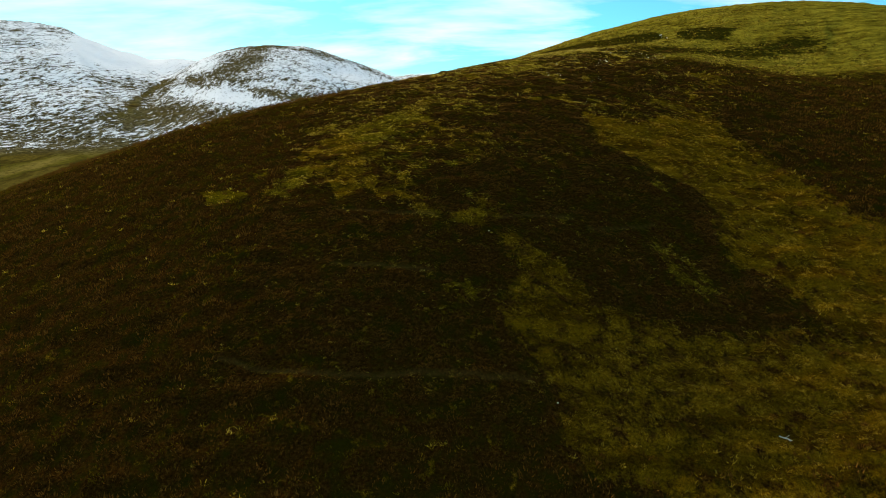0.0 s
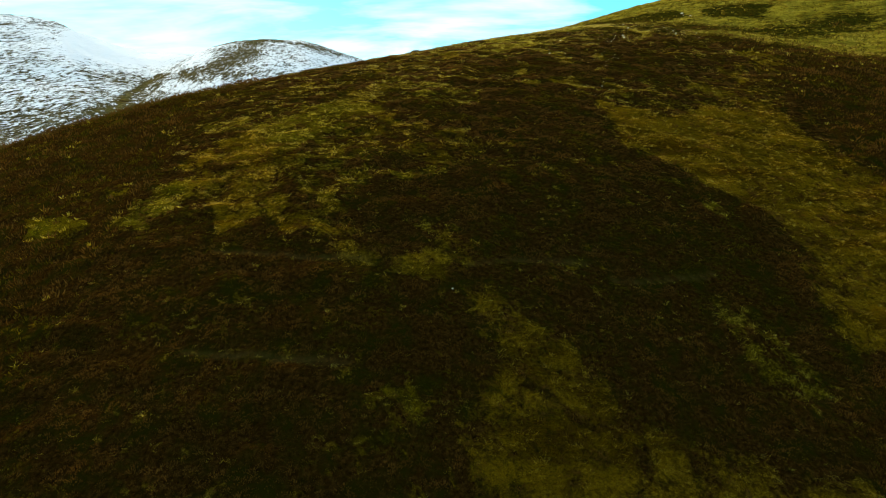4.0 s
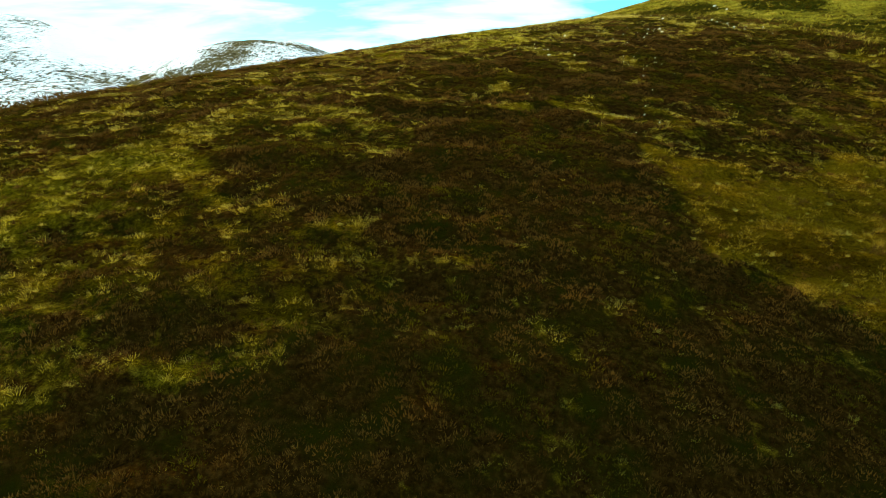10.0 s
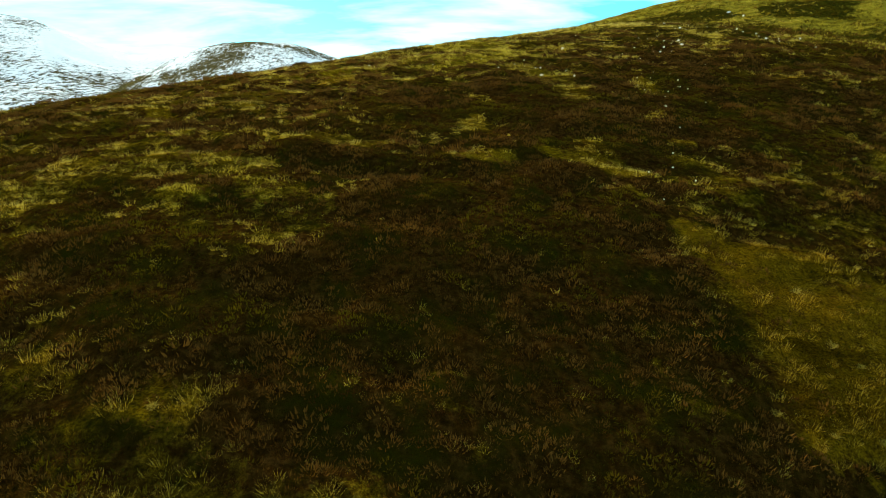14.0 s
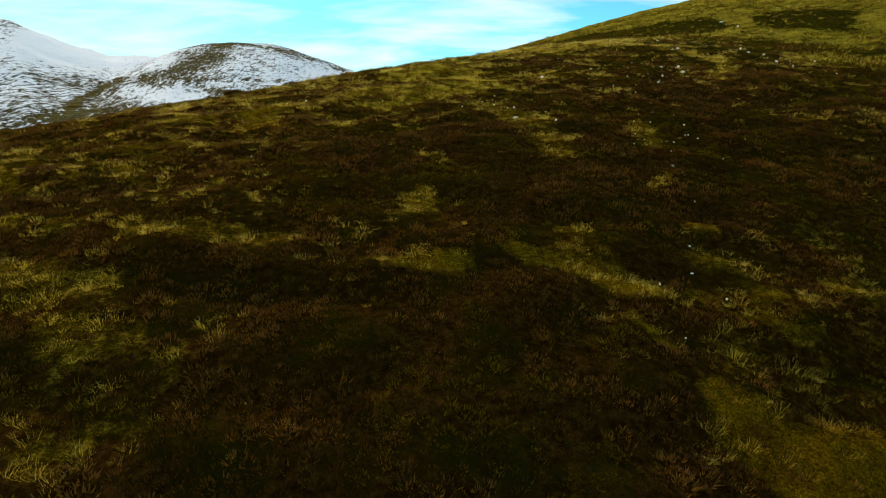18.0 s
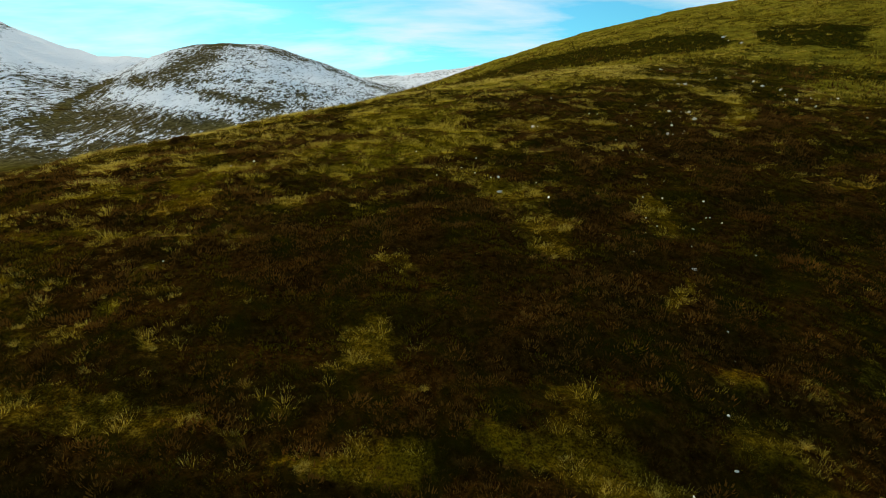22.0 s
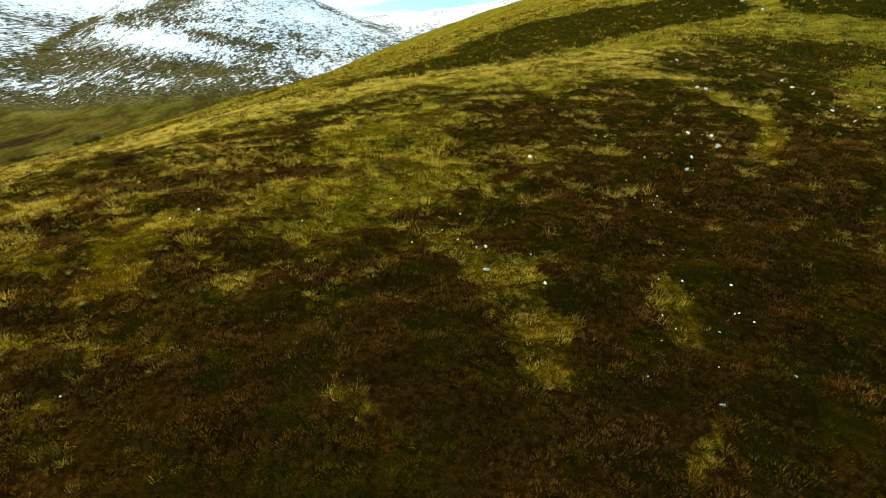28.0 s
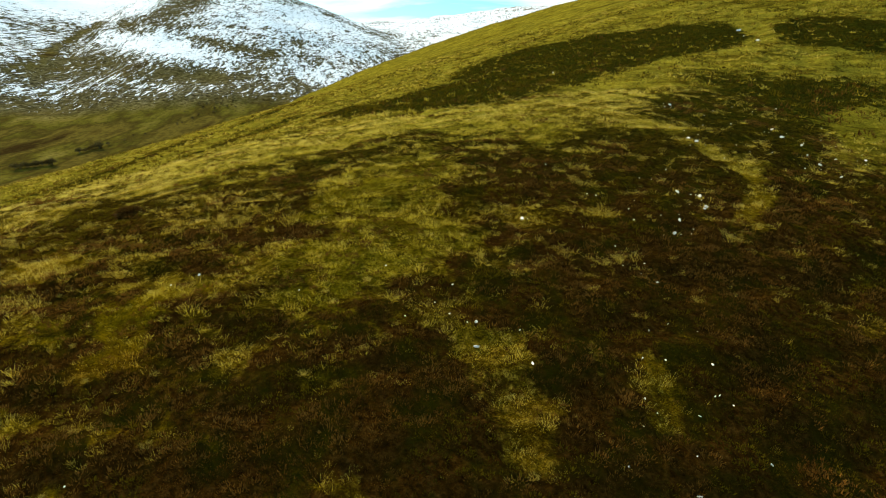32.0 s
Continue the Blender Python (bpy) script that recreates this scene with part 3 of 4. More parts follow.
# banks of heather on the far flank, outside that plan's patches: metres wide, how closed, and their run
HEATHER_BANKS = [
    (20, 0.7, [(83, 150), (84, 127), (82, 107)]),
    (5, 0.8, [(-52, 223), (-46, 230), (-37, 240), (-33, 254)]),
    (16, 0.55, [(70, 205), (100, 205), (130, 215)]),
    (3.5, 0.7, [(-3, 248), (-9, 240), (-14, 226), (-18, 212)]),
    (7, 0.5, [(-43, 207), (-41, 222), (-35, 231)]),
    (4, 0.8, [(-8, 290), (-16, 266), (-21, 254), (-30, 250)]),
]
SHEEP_TRACKS = [
    (1, 1, [(-28.5, 63.8), (-20.0, 61.8), (-12.9, 61.7), (-4.5, 62.5), (11.2, 63.6)]),
    (1, 1, [(-17.3, 88.9), (-1.4, 88.8)]),
    (1, 1, [(-16.3, 77.8), (-2.1, 77.7)]),
    (0.8, 1, [(8.9, 88.7), (13.5, 90.3), (18.4, 90.7), (21.7, 90.8)]),
    (0.8, 1, [(23.9, 89.5), (29.9, 90.8), (35.7, 92.2)]),
]


def nearness(x, y, run, width):
    """1 on a run of points, falling to 0 at about its half width."""
    best = np.full(np.shape(x), 1e9)
    for (ax, ay), (bx, by) in zip(run[:-1], run[1:]):
        ex, ey = bx - ax, by - ay
        u = np.clip(((x - ax) * ex + (y - ay) * ey) / (ex * ex + ey * ey + 1e-6), 0, 1)
        best = np.minimum(best, np.hypot(x - ax - u * ex, y - ay - u * ey))
    return 1 - smooth(0.1 * width, 0.85 * width, best)


def west_shoulder(x, y):
    """1 on the windy western shoulder, where the heather is thin and brown and full of small tufts."""
    return (1 - smooth(4, 20, x + 6 * (fbm(x / 9, y / 9, 2, 59) - 0.5))) * smooth(134, 148, y)


def grassiness(x, y, broken=1.0):
    """0 where heather grows, 1 where moor grass does; broken: how far it stands in clumps."""
    wx = 1.6 * (fbm(x / 5, y / 5, 2, 71) - 0.5) + 1.1 * (fbm(x / 1.1, y / 0.9, 2, 73) - 0.5)
    wy = 1.3 * (fbm(x / 5, y / 5, 2, 72) - 0.5) + 0.8 * (fbm(x / 1.1, y / 0.9, 2, 74) - 0.5)
    px, py = x + wx, y + wy
    g = 1.12 * np.max([cover(kind, px, py) for kind in ("straw", "green", "ochre", "pale")], axis=0)
    # the upper hill and its far flank are grown over with grass
    upper = smooth(166, 184, y + 0.12 * (x - 30) + 14 * (fbm(x / 20, y / 20, 3, 61) - 0.5) - 0.10 * np.maximum(x - 60, 0))
    g = np.maximum(g, 0.9 * upper) * (1 - 0.95 * cover("heather", px, py))
    for width, dense, run in HEATHER_BANKS:
        g = g * (1 - 0.9 * dense * nearness(px, py, run, width))
    # patches break up into clumps, and a few clumps stand in the heather everywhere
    clumped = 1.5 * (fbm(x / 1.5, y / 1.0, 3, 66) - 0.5) + 1.0 * (fbm(x / 0.62, y / 0.5, 2, 65) - 0.5) + 0.5 * (fbm(x / 5, y / 4, 2, 67) - 0.5)
    g = smooth(0.24, 0.95, g + broken * clumped * smooth(0.02, 0.25, g))
    scraps = 0.6 * smooth(0.66, 0.74, fbm(x / 1.1, y / 0.75, 3, 55)) * smooth(0.34, 0.56, fbm(x / 22, y / 22, 3, 57))
    scraps = np.maximum(scraps, 0.75 * smooth(0.58, 0.67, fbm(x / 2.4, y / 1.7, 4, 58)) * west_shoulder(x, y))
    return np.clip(np.maximum(g, scraps), 0, 1)


def trodden(x, y):
    """1 on the sheep tracks that run across the slope."""
    wy = 1.1 * (fbm(x / 3, y * 0 + 3.3, 3, 91) - 0.5)
    t = np.zeros(np.shape(x))
    for width, dense, run in SHEEP_TRACKS:
        t = np.maximum(t, nearness(x, y + wy, run, 0.55 * width))
    return t


def part(name, bm, material, parent, label=""):
    me = bpy.data.meshes.new(name)
    bm.to_mesh(me)
    bm.free()
    me.materials.append(material)
    ob = new(name, me)
    ob.parent = parent
    return tagged(ob, label) if label else ob


def sheet(name, co, faces, material, smooth_shade=True):
    """A mesh from arrays of places and of faces with equal numbers of corners."""
    me = bpy.data.meshes.new(name)
    n, k = faces.shape
    me.vertices.add(len(co))
    me.vertices.foreach_set("co", np.ascontiguousarray(co, np.float32).ravel())
    me.loops.add(n * k)
    me.loops.foreach_set("vertex_index", np.ascontiguousarray(faces, np.int32).ravel())
    me.polygons.add(n)
    me.polygons.foreach_set("loop_start", np.arange(0, n * k, k, dtype=np.int32))
    me.polygons.foreach_set("use_smooth", np.full(n, smooth_shade))
    me.update(calc_edges=True)
    me.materials.append(material)
    return me


def attribute(me, name, values):
    me.attributes.new(name, "FLOAT", "POINT").data.foreach_set("value", np.ascontiguousarray(values, np.float32))


# ---- materials ----
def material(name, roughness=0.9, specular=0.2):
    m = bpy.data.materials.new(name)
    m.use_nodes = True
    n, l = m.node_tree.nodes, m.node_tree.links
    bsdf = n["Principled BSDF"]
    bsdf.inputs["Roughness"].default_value = roughness
    bsdf.inputs["Specular IOR Level"].default_value = specular
    return m, n, l, bsdf


def noise_node(n, l, scale, detail=4.0, vector=None, rough=0.55):
    t = n.new("ShaderNodeTexNoise")
    t.inputs["Scale"].default_value, t.inputs["Detail"].default_value, t.inputs["Roughness"].default_value = scale, detail, rough
    if vector is not None:
        l.new(vector, t.inputs["Vector"])
    return t.outputs["Fac"]


def ramp(n, l, fac, *stops):
    r = n.new("ShaderNodeValToRGB")
    el = r.color_ramp.elements
    while len(el) < len(stops):
        el.new(0.5)
    for e, (p, c) in zip(el, stops):
        e.position = p
        e.color = (*c, 1) if len(c) == 3 else c
    l.new(fac, r.inputs["Fac"])
    return r.outputs["Color"]


def mix(n, l, fac, a, b, blend="MIX"):
    m = n.new("ShaderNodeMix")
    m.data_type, m.blend_type = "RGBA", blend
    for key, v in (("Factor", fac), ("A", a), ("B", b)):
        if isinstance(v, (int, float)):
            m.inputs[key].default_value = v
        elif isinstance(v, tuple):
            m.inputs[key].default_value = (*v, 1)
        else:
            l.new(v, m.inputs[key])
    return m.outputs["Result"]


def attr(n, name):
    a = n.new("ShaderNodeAttribute")
    a.attribute_name = name
    return a.outputs["Fac"]


def maths(n, l, op, a, b=0.0, clamp=False):
    m = n.new("ShaderNodeMath")
    m.operation, m.use_clamp = op, clamp
    for i, v in enumerate((a, b)):
        if isinstance(v, (int, float)):
            m.inputs[i].default_value = v
        else:
            l.new(v, m.inputs[i])
    return m.outputs["Value"]


def moor_material():
    m, n, l, bsdf = material("moor", 1.0, 0.0)
    pos = n.new("ShaderNodeTexCoord").outputs["Object"]
    fine, mid, broad = noise_node(n, l, 2.6, 6, pos, 0.7), noise_node(n, l, 0.4, 5, pos, 0.6), noise_node(n, l, 0.06, 4, pos)
    heather = ramp(n, l, fine, (0.3, (0.010, 0.0042, 0.0005)), (0.5, (0.032, 0.0135, 0.0015)), (0.7, (0.078, 0.035, 0.006)))
    heather = mix(n, l, ramp(n, l, mid, (0.45, (0, 0, 0)), (0.65, (1, 1, 1))), heather, (0.022, 0.017, 0.001))
    heather = mix(n, l, maths(n, l, "MULTIPLY", attr(n, "upper"), 0.85), heather, ramp(n, l, fine, (0.3, (0.008, 0.008, 0.0006)), (0.5, (0.025, 0.024, 0.0018)), (0.7, (0.062, 0.056, 0.006))))
    grass = ramp(n, l, fine, (0.3, (0.025, 0.015, 0.0006)), (0.5, (0.085, 0.048, 0.002)), (0.74, (0.3, 0.185, 0.02)))
    grass = mix(n, l, ramp(n, l, broad, (0.42, (0, 0, 0)), (0.6, (1, 1, 1))), grass, mix(n, l, fine, (0.03, 0.017, 0.0004), (0.21, 0.122, 0.003)))
    grass = mix(n, l, maths(n, l, "MULTIPLY", attr(n, "upper"), 0.5), grass, mix(n, l, fine, (0.085, 0.071, 0.003), (0.47, 0.392, 0.04)))
    grass = mix(n, l, maths(n, l, "MULTIPLY", attr(n, "lush"), 0.55), grass, mix(n, l, fine, (0.03, 0.024, 0.0005), (0.17, 0.138, 0.003)))
    grass = mix(n, l, attr(n, "ochre"), grass, mix(n, l, fine, (0.027, 0.0135, 0.0004), (0.21, 0.105, 0.003)))
    drawn = n.new("ShaderNodeMapping")
    drawn.inputs["Rotation"].default_value, drawn.inputs["Scale"].default_value = (0, 0, radians(8)), (0.3, 1.0, 1.0)
    l.new(pos, drawn.inputs["Vector"])
    stripe = noise_node(n, l, 0.33, 4, drawn.outputs["Vector"], 0.6)
    grass = mix(n, l, 1.0, grass, ramp(n, l, stripe, (0.36, (0.5, 0.46, 0.4)), (0.5, (0.95, 0.95, 0.95)), (0.64, (1.35, 1.35, 1.4))), "MULTIPLY")
    hair = noise_node(n, l, 11.0, 4, pos, 0.7)
    grass = mix(n, l, 1.0, grass, ramp(n, l, hair, (0.36, (0.35, 0.33, 0.3)), (0.66, (1.6, 1.6, 1.6))), "MULTIPLY")
    edge = maths(n, l, "ADD", attr(n, "grass"), maths(n, l, "MULTIPLY", maths(n, l, "SUBTRACT", mid, 0.5), 1.1))
    edge = maths(n, l, "ADD", edge, maths(n, l, "MULTIPLY", maths(n, l, "SUBTRACT", fine, 0.5), 1.3))
    colour = mix(n, l, ramp(n, l, edge, (0.34, (0, 0, 0)), (0.92, (1, 1, 1))), heather, grass)
    colour = mix(n, l, maths(n, l, "MULTIPLY", attr(n, "track"), 0.35), colour, mix(n, l, fine, (0.03, 0.018, 0.004), (0.2, 0.125, 0.028)))
    # the floor and foot of the glen, in bands of meadow, rush and dead bracken
    stretched = n.new("ShaderNodeMapping")
    stretched.inputs["Rotation"].default_value, stretched.inputs["Scale"].default_value = (0, 0, radians(-25)), (1.0, 0.35, 1.0)
    l.new(pos, stretched.inputs["Vector"])
    band = noise_node(n, l, 0.012, 6, stretched.outputs["Vector"], 0.6)
    rubble = noise_node(n, l, 0.15, 5, pos, 0.75)
    glen = ramp(n, l, band, (0.36, (0.036, 0.020, 0.005)), (0.45, (0.125, 0.088, 0.014)), (0.5, (0.058, 0.040, 0.007)), (0.55, (0.105, 0.083, 0.010)), (0.64, (0.20, 0.145, 0.028)))
    glen = mix(n, l, ramp(n, l, rubble, (0.30, (1, 1, 1)), (0.5, (0, 0, 0))), glen, (0.05, 0.034, 0.008))
    bare = ramp(n, l, rubble, (0.36, (0.010, 0.008, 0.004)), (0.5, (0.085, 0.066, 0.026)), (0.66, (0.25, 0.205, 0.10)))
    broken = maths(n, l, "MULTIPLY", maths(n, l, "SUBTRACT", band, 0.5), 2.4)
    glen = mix(n, l, ramp(n, l, maths(n, l, "ADD", maths(n, l, "ADD", attr(n, "snow"), 0.7), broken), (-0.0, (0, 0, 0)), (1.0, (1, 1, 1))), glen, bare)
    colour = mix(n, l, attr(n, "far"), colour, glen)
    # snow on the far fells, streaked by wind and melted off the tussocks
    along = n.new("ShaderNodeMapping")
    along.inputs["Rotation"].default_value, along.inputs["Scale"].default_value = (0, 0, radians(34)), (1.3, 0.32, 1.3)
    l.new(pos, along.inputs["Vector"])
    patch, streak = noise_node(n, l, 0.007, 5, pos, 0.55), noise_node(n, l, 0.054, 6, along.outputs["Vector"], 0.7)
    speck, grit = noise_node(n, l, 0.135, 4, along.outputs["Vector"], 0.65), noise_node(n, l, 0.34, 2, pos, 0.6)
    lying = attr(n, "snow")
    for cover_noise, amount in ((patch, 1.1), (streak, 2.5), (speck, 2.8), (grit, 1.7)):
        lying = maths(n, l, "ADD", lying, maths(n, l, "MULTIPLY", maths(n, l, "SUBTRACT", cover_noise, 0.5), amount))
    flakes = mix(n, l, speck, (0.80, 0.80, 0.79), (0.99, 0.97, 0.94))
    colour = mix(n, l, ramp(n, l, lying, (0.45, (0, 0, 0)), (0.56, (1, 1, 1))), colour, flakes)
    l.new(colour, bsdf.inputs["Base Color"])
    bump = n.new("ShaderNodeBump")
    bump.inputs["Strength"].default_value, bump.inputs["Distance"].default_value = 1.0, 0.45
    l.new(fine, bump.inputs["Height"])
    rough = n.new("ShaderNodeBump")
    rough.inputs["Strength"].default_value = 0.8
    l.new(maths(n, l, "MULTIPLY", attr(n, "far"), 9.0), rough.inputs["Distance"])
    l.new(streak, rough.inputs["Height"])
    l.new(bump.outputs["Normal"], rough.inputs["Normal"])
    l.new(rough.outputs["Normal"], bsdf.inputs["Normal"])
    return m


def plant_material(name, dark, body, tip, through_light=0.25, turned=((0.035, 0.012, 0.001), (0.16, 0.064, 0.008))):
    """Stems and blades: each plant has its own tone, and its ends are bleached."""
    m, n, l, bsdf = material(name, 0.9, 0.03)
    colour = mix(n, l, attr(n, "tone"), dark, body)
    colour = mix(n, l, maths(n, l, "MULTIPLY", attr(n, "end"), 0.6), colour, mix(n, l, attr(n, "tone"), body, tip))
    green = maths(n, l, "MULTIPLY", attr(n, "rust"), maths(n, l, "SUBTRACT", 0.75, maths(n, l, "MULTIPLY", attr(n, "end"), 0.45)))
    colour = mix(n, l, green, colour, mix(n, l, attr(n, "tone"), *turned))
    colour = mix(n, l, maths(n, l, "MULTIPLY", attr(n, "gold"), maths(n, l, "SUBTRACT", 1.0, maths(n, l, "MULTIPLY", attr(n, "end"), 0.4))), colour, mix(n, l, attr(n, "tone"), (0.085, 0.038, 0.0008), (0.42, 0.205, 0.007)))
    l.new(colour, bsdf.inputs["Base Color"])
    glow = n.new("ShaderNodeBsdfTranslucent")
    l.new(colour, glow.inputs["Color"])
    both = n.new("ShaderNodeMixShader")
    both.inputs["Fac"].default_value = through_light
    l.new(bsdf.outputs["BSDF"], both.inputs[1])
    l.new(glow.outputs["BSDF"], both.inputs[2])
    l.new(both.outputs["Shader"], n["Material Output"].inputs["Surface"])
    return m


MOOR = moor_material()
HEATHER = plant_material("heather", (0.034, 0.014, 0.0013), (0.108, 0.046, 0.005), (0.20, 0.103, 0.024), 0.15)
BLAEBERRY = plant_material("blaeberry", (0.025, 0.0175, 0.0005), (0.072, 0.047, 0.0013), (0.14, 0.092, 0.003), 0.25)
MOOR_GRASS = plant_material("moor_grass", (0.12, 0.068, 0.0015), (0.46, 0.305, 0.014), (0.95, 0.75, 0.22), 0.5, ((0.065, 0.047, 0.0008), (0.38, 0.295, 0.008)))

# ---- the ground: one sheet from below the hill to the horizon ----
CENTRE = (15.0, -12.0)
turns = np.radians(np.concatenate([np.arange(-46, 46.01, 0.2), np.arange(49, 314, 3.0)]))
reach = np.concatenate([[0.5, 4, 10, 20, 30], np.arange(38, 56, 1.0), np.arange(56, 214, 0.5), np.arange(214, 322, 0.9)])
grow = [reach[-1]]
while grow[-1] < 4700:
    grow.append(grow[-1] * 1.019)
reach = np.concatenate([reach, grow[1:]])
R, T = np.meshgrid(reach, turns)
GX, GY = CENTRE[0] + R * np.sin(T), CENTRE[1] + R * np.cos(T)
GZ = ground(GX, GY)
nt, nr = GX.shape
ii, jj = np.meshgrid(np.arange(nt), np.arange(nr - 1), indexing="ij")
i2 = (ii + 1) % nt
quads = np.stack([ii * nr + jj, i2 * nr + jj, i2 * nr + jj + 1, ii * nr + jj + 1], -1).reshape(-1, 4)
ground_mesh = sheet("ground", np.stack([GX, GY, GZ], -1).reshape(-1, 3), quads[:, ::-1], MOOR)
attribute(ground_mesh, "grass", grassiness(GX, GY, 0.4).ravel())
FR = np.hypot(GX - EYE_X, GY - EYE_Y)
# drifts (plus) and wind-bared spurs (minus) on the fells: degrees round and up from the hill, their half extents, amount
DRIFTS = [(-31, 5.6, 5, 1.6, 0.75), (-34, 2.6, 6, 2.2, 0.12), (-24, 1.2, 3.6, 1.0, 0.34), 
          (-12, 4.0, 4.5, 1.6, 0.14), (-29, -0.6, 5, 1.2, -0.4), (-19, -1.2, 4, 0.7, -0.3), (-11, -0.8, 4, 1.2, 0.25), (4, 3.2, 9, 1.5, 0.3)]
AZ, EL = np.degrees(np.arctan2(GX - EYE_X, GY - EYE_Y)), np.degrees(np.arctan2(GZ - EYE_Z, FR))
cold = 0.24 + 0.33 * smooth(-4.2, 4.5, EL)
for az, el, wa, we, amount in DRIFTS:
    cold = cold + amount * np.exp(-((AZ - az) / wa) ** 2 - ((EL - el) / we) ** 2)
# long shapes: bare spurs, gullies and crags (minus), snow-filled slopes (plus): width in degrees, amount, run of degrees round and up
SPURS = [(1.5, -0.85, [(-20, 5.3), (-22.9, 3.9), (-25.6, 2.85)]),
         (1.1, -0.4, [(-25.9, 2.75), (-28.5, 1.35), (-31.1, 0.2), (-33, -1.2)]),
         (0.3, -1.2, [(-27.7, 2.8), (-29.4, 1.9), (-30.7, 1.25), (-32.5, 0.0), (-34.3, -0.5)]),
         (0.6, -0.9, [(-21, 1.9), (-18.2, 1.5), (-15.5, 0.8), (-14.4, 0.45)]),
         (0.7, -0.6, [(-24.1, -1.0), (-21.5, -1.1), (-18.7, -1.3)]),
         (0.4, -0.8, [(-12.6, 1.6), (-12.0, 1.2)]), (0.22, -0.8, [(-9.5, 3.9), (-5.5, 2.6), (-3, 2.1)]), (0.4, -0.9, [(-13.5, -1.4), (-11.8, -2.4)]),
         (1.0, 0.6, [(-27.4, 1.75), (-24.8, 1.4), (-21.6, 0.8), (-18, 0.0)]),
         (1.5, 0.25, [(-18.4, 4.05), (-14.1, 3.7), (-10.1, 3.0), (-7, 1.5)]),
         (1.3, 0.9, [(-34.1, 5.3), (-31.2, 4.6), (-27.7, 4.0), (-24.4, 4.45)]),
         (0.3, -0.9, [(-20, 5.85), (-18, 6.2), (-14.9, 5.9), (-10.5, 4.55), (-8.3, 3.8)]),
         (0.6, -0.5, [(-36.5, 6.9), (-34.8, 6.2)]), (0.9, -0.4, [(-34.4, 3.3), (-32.6, 2.6), (-30.1, 2.4)])]
WA, WE = AZ + 1.6 * (fbm(GX / 130, GY / 130, 4, 201) - 0.5), EL + 0.9 * (fbm(GX / 130, GY / 130, 4, 202) - 0.5)
for width, amount, run in SPURS:
    cold = cold + 0.5 * amount * nearness(WA, WE, run, 1.3 * width)
# shaded side of the front fell's crest, drawn as a dark line without snow
lip = np.interp(AZ, [c[0] for c in FRONT_FELL], [c[1] for c in FRONT_FELL])
cold = cold - 0.4 * np.exp(-((EL - lip) / 0.12) ** 2) * smooth(-39, -36, AZ) * (1 - smooth(-25.5, -24, AZ))
attribute(ground_mesh, "snow", np.where(FR > 900, cold - 1.6 * (1 - smooth(900, 1150, FR)) - 0.6 * (1 - smooth(-6.0, -2.0, EL)), -3.0).ravel())
attribute(ground_mesh, "track", trodden(GX, GY).ravel())
attribute(ground_mesh, "far", smooth(300, 700, FR).ravel())
attribute(ground_mesh, "lush", cover("green", GX, GY).ravel())
attribute(ground_mesh, "ochre", cover("ochre", GX, GY).ravel())
attribute(ground_mesh, "upper", (smooth(160, 192, GY) * (1 - smooth(300, 700, FR))).ravel())
tagged(new("ground", ground_mesh), "heather and pale grass moorland hill below snow-dusted fells", "moorland", kind="structure")

# ---- heather, blaeberry and grass growing on the hill ----
rng = np.random.default_rng(4)


def scatter(x0, x1, y0, y1, step):
    """Places spread unevenly over a stretch of the hill."""
    X, Y = np.meshgrid(np.arange(x0, x1, step), np.arange(y0, y1, step))
    X, Y = X.ravel(), Y.ravel()
    return X + rng.uniform(-0.6, 0.6, len(X)) * step, Y + rng.uniform(-0.6, 0.6, len(Y)) * step


def tufts(name, X, Y, size, tone, blades, spread, width, lean, stuff, label, category, rust=0.0, dome=0.0, mixed=0.16, gold=0.0):
    """Plants of many stems each, in one mesh. rust: how far each has turned colour; dome: how far its middle stands up; mixed: how its stems differ."""
    n = len(X)
    Z = ground(X, Y) - 0.04
    turn = rng.uniform(0, 2 * np.pi, (n, blades))
    out = spread * np.sqrt(rng.uniform(0, 1, (n, blades))) * size[:, None]
    tilt = np.radians(lean) * (0.25 + 0.75 * out / (spread * size[:, None])) * rng.uniform(0.4, 1.3, (n, blades))
    long = size[:, None] * rng.uniform(0.55, 1.15, (n, blades))
    root = np.stack([X[:, None] + out * np.cos(turn), Y[:, None] + out * np.sin(turn), Z[:, None] + dome * size[:, None] * (1 - (out / (spread * size[:, None])) ** 2)], -1)
    grow = np.stack([np.sin(tilt) * np.cos(turn), np.sin(tilt) * np.sin(turn), np.cos(tilt)], -1)
    face = rng.uniform(0, 2 * np.pi, (n, blades))
    side = np.stack([np.cos(face), np.sin(face), np.zeros_like(face)], -1) * (0.5 * width * size[:, None] * rng.uniform(0.6, 1.4, (n, blades)))[..., None]
    top = root + grow * long[..., None]
    co = np.stack([root - side, root + side, top], 2)
    ends = np.broadcast_to(np.array([0.0, 0.0, 1.0]), (n, blades, 3))
    k = co.shape[2]
    me = sheet(name, co.reshape(-1, 3), np.arange(n * blades * k).reshape(-1, k), stuff, False)
    each = np.clip(tone[:, None] + rng.normal(0, mixed, (n, blades)), 0, 1)
    attribute(me, "tone", np.repeat(each.ravel(), k))
    attribute(me, "end", ends.ravel())
    attribute(me, "rust", np.repeat(np.broadcast_to(rust, n), blades * k))
    attribute(me, "gold", np.repeat(np.broadcast_to(gold, n), blades * k))
    return tagged(new(name, me), label, category, kind="stuff")


def bleached(x, y):
    """1 along the rim, where the wind keeps the grass palest."""
    return cover("pale", x, y)


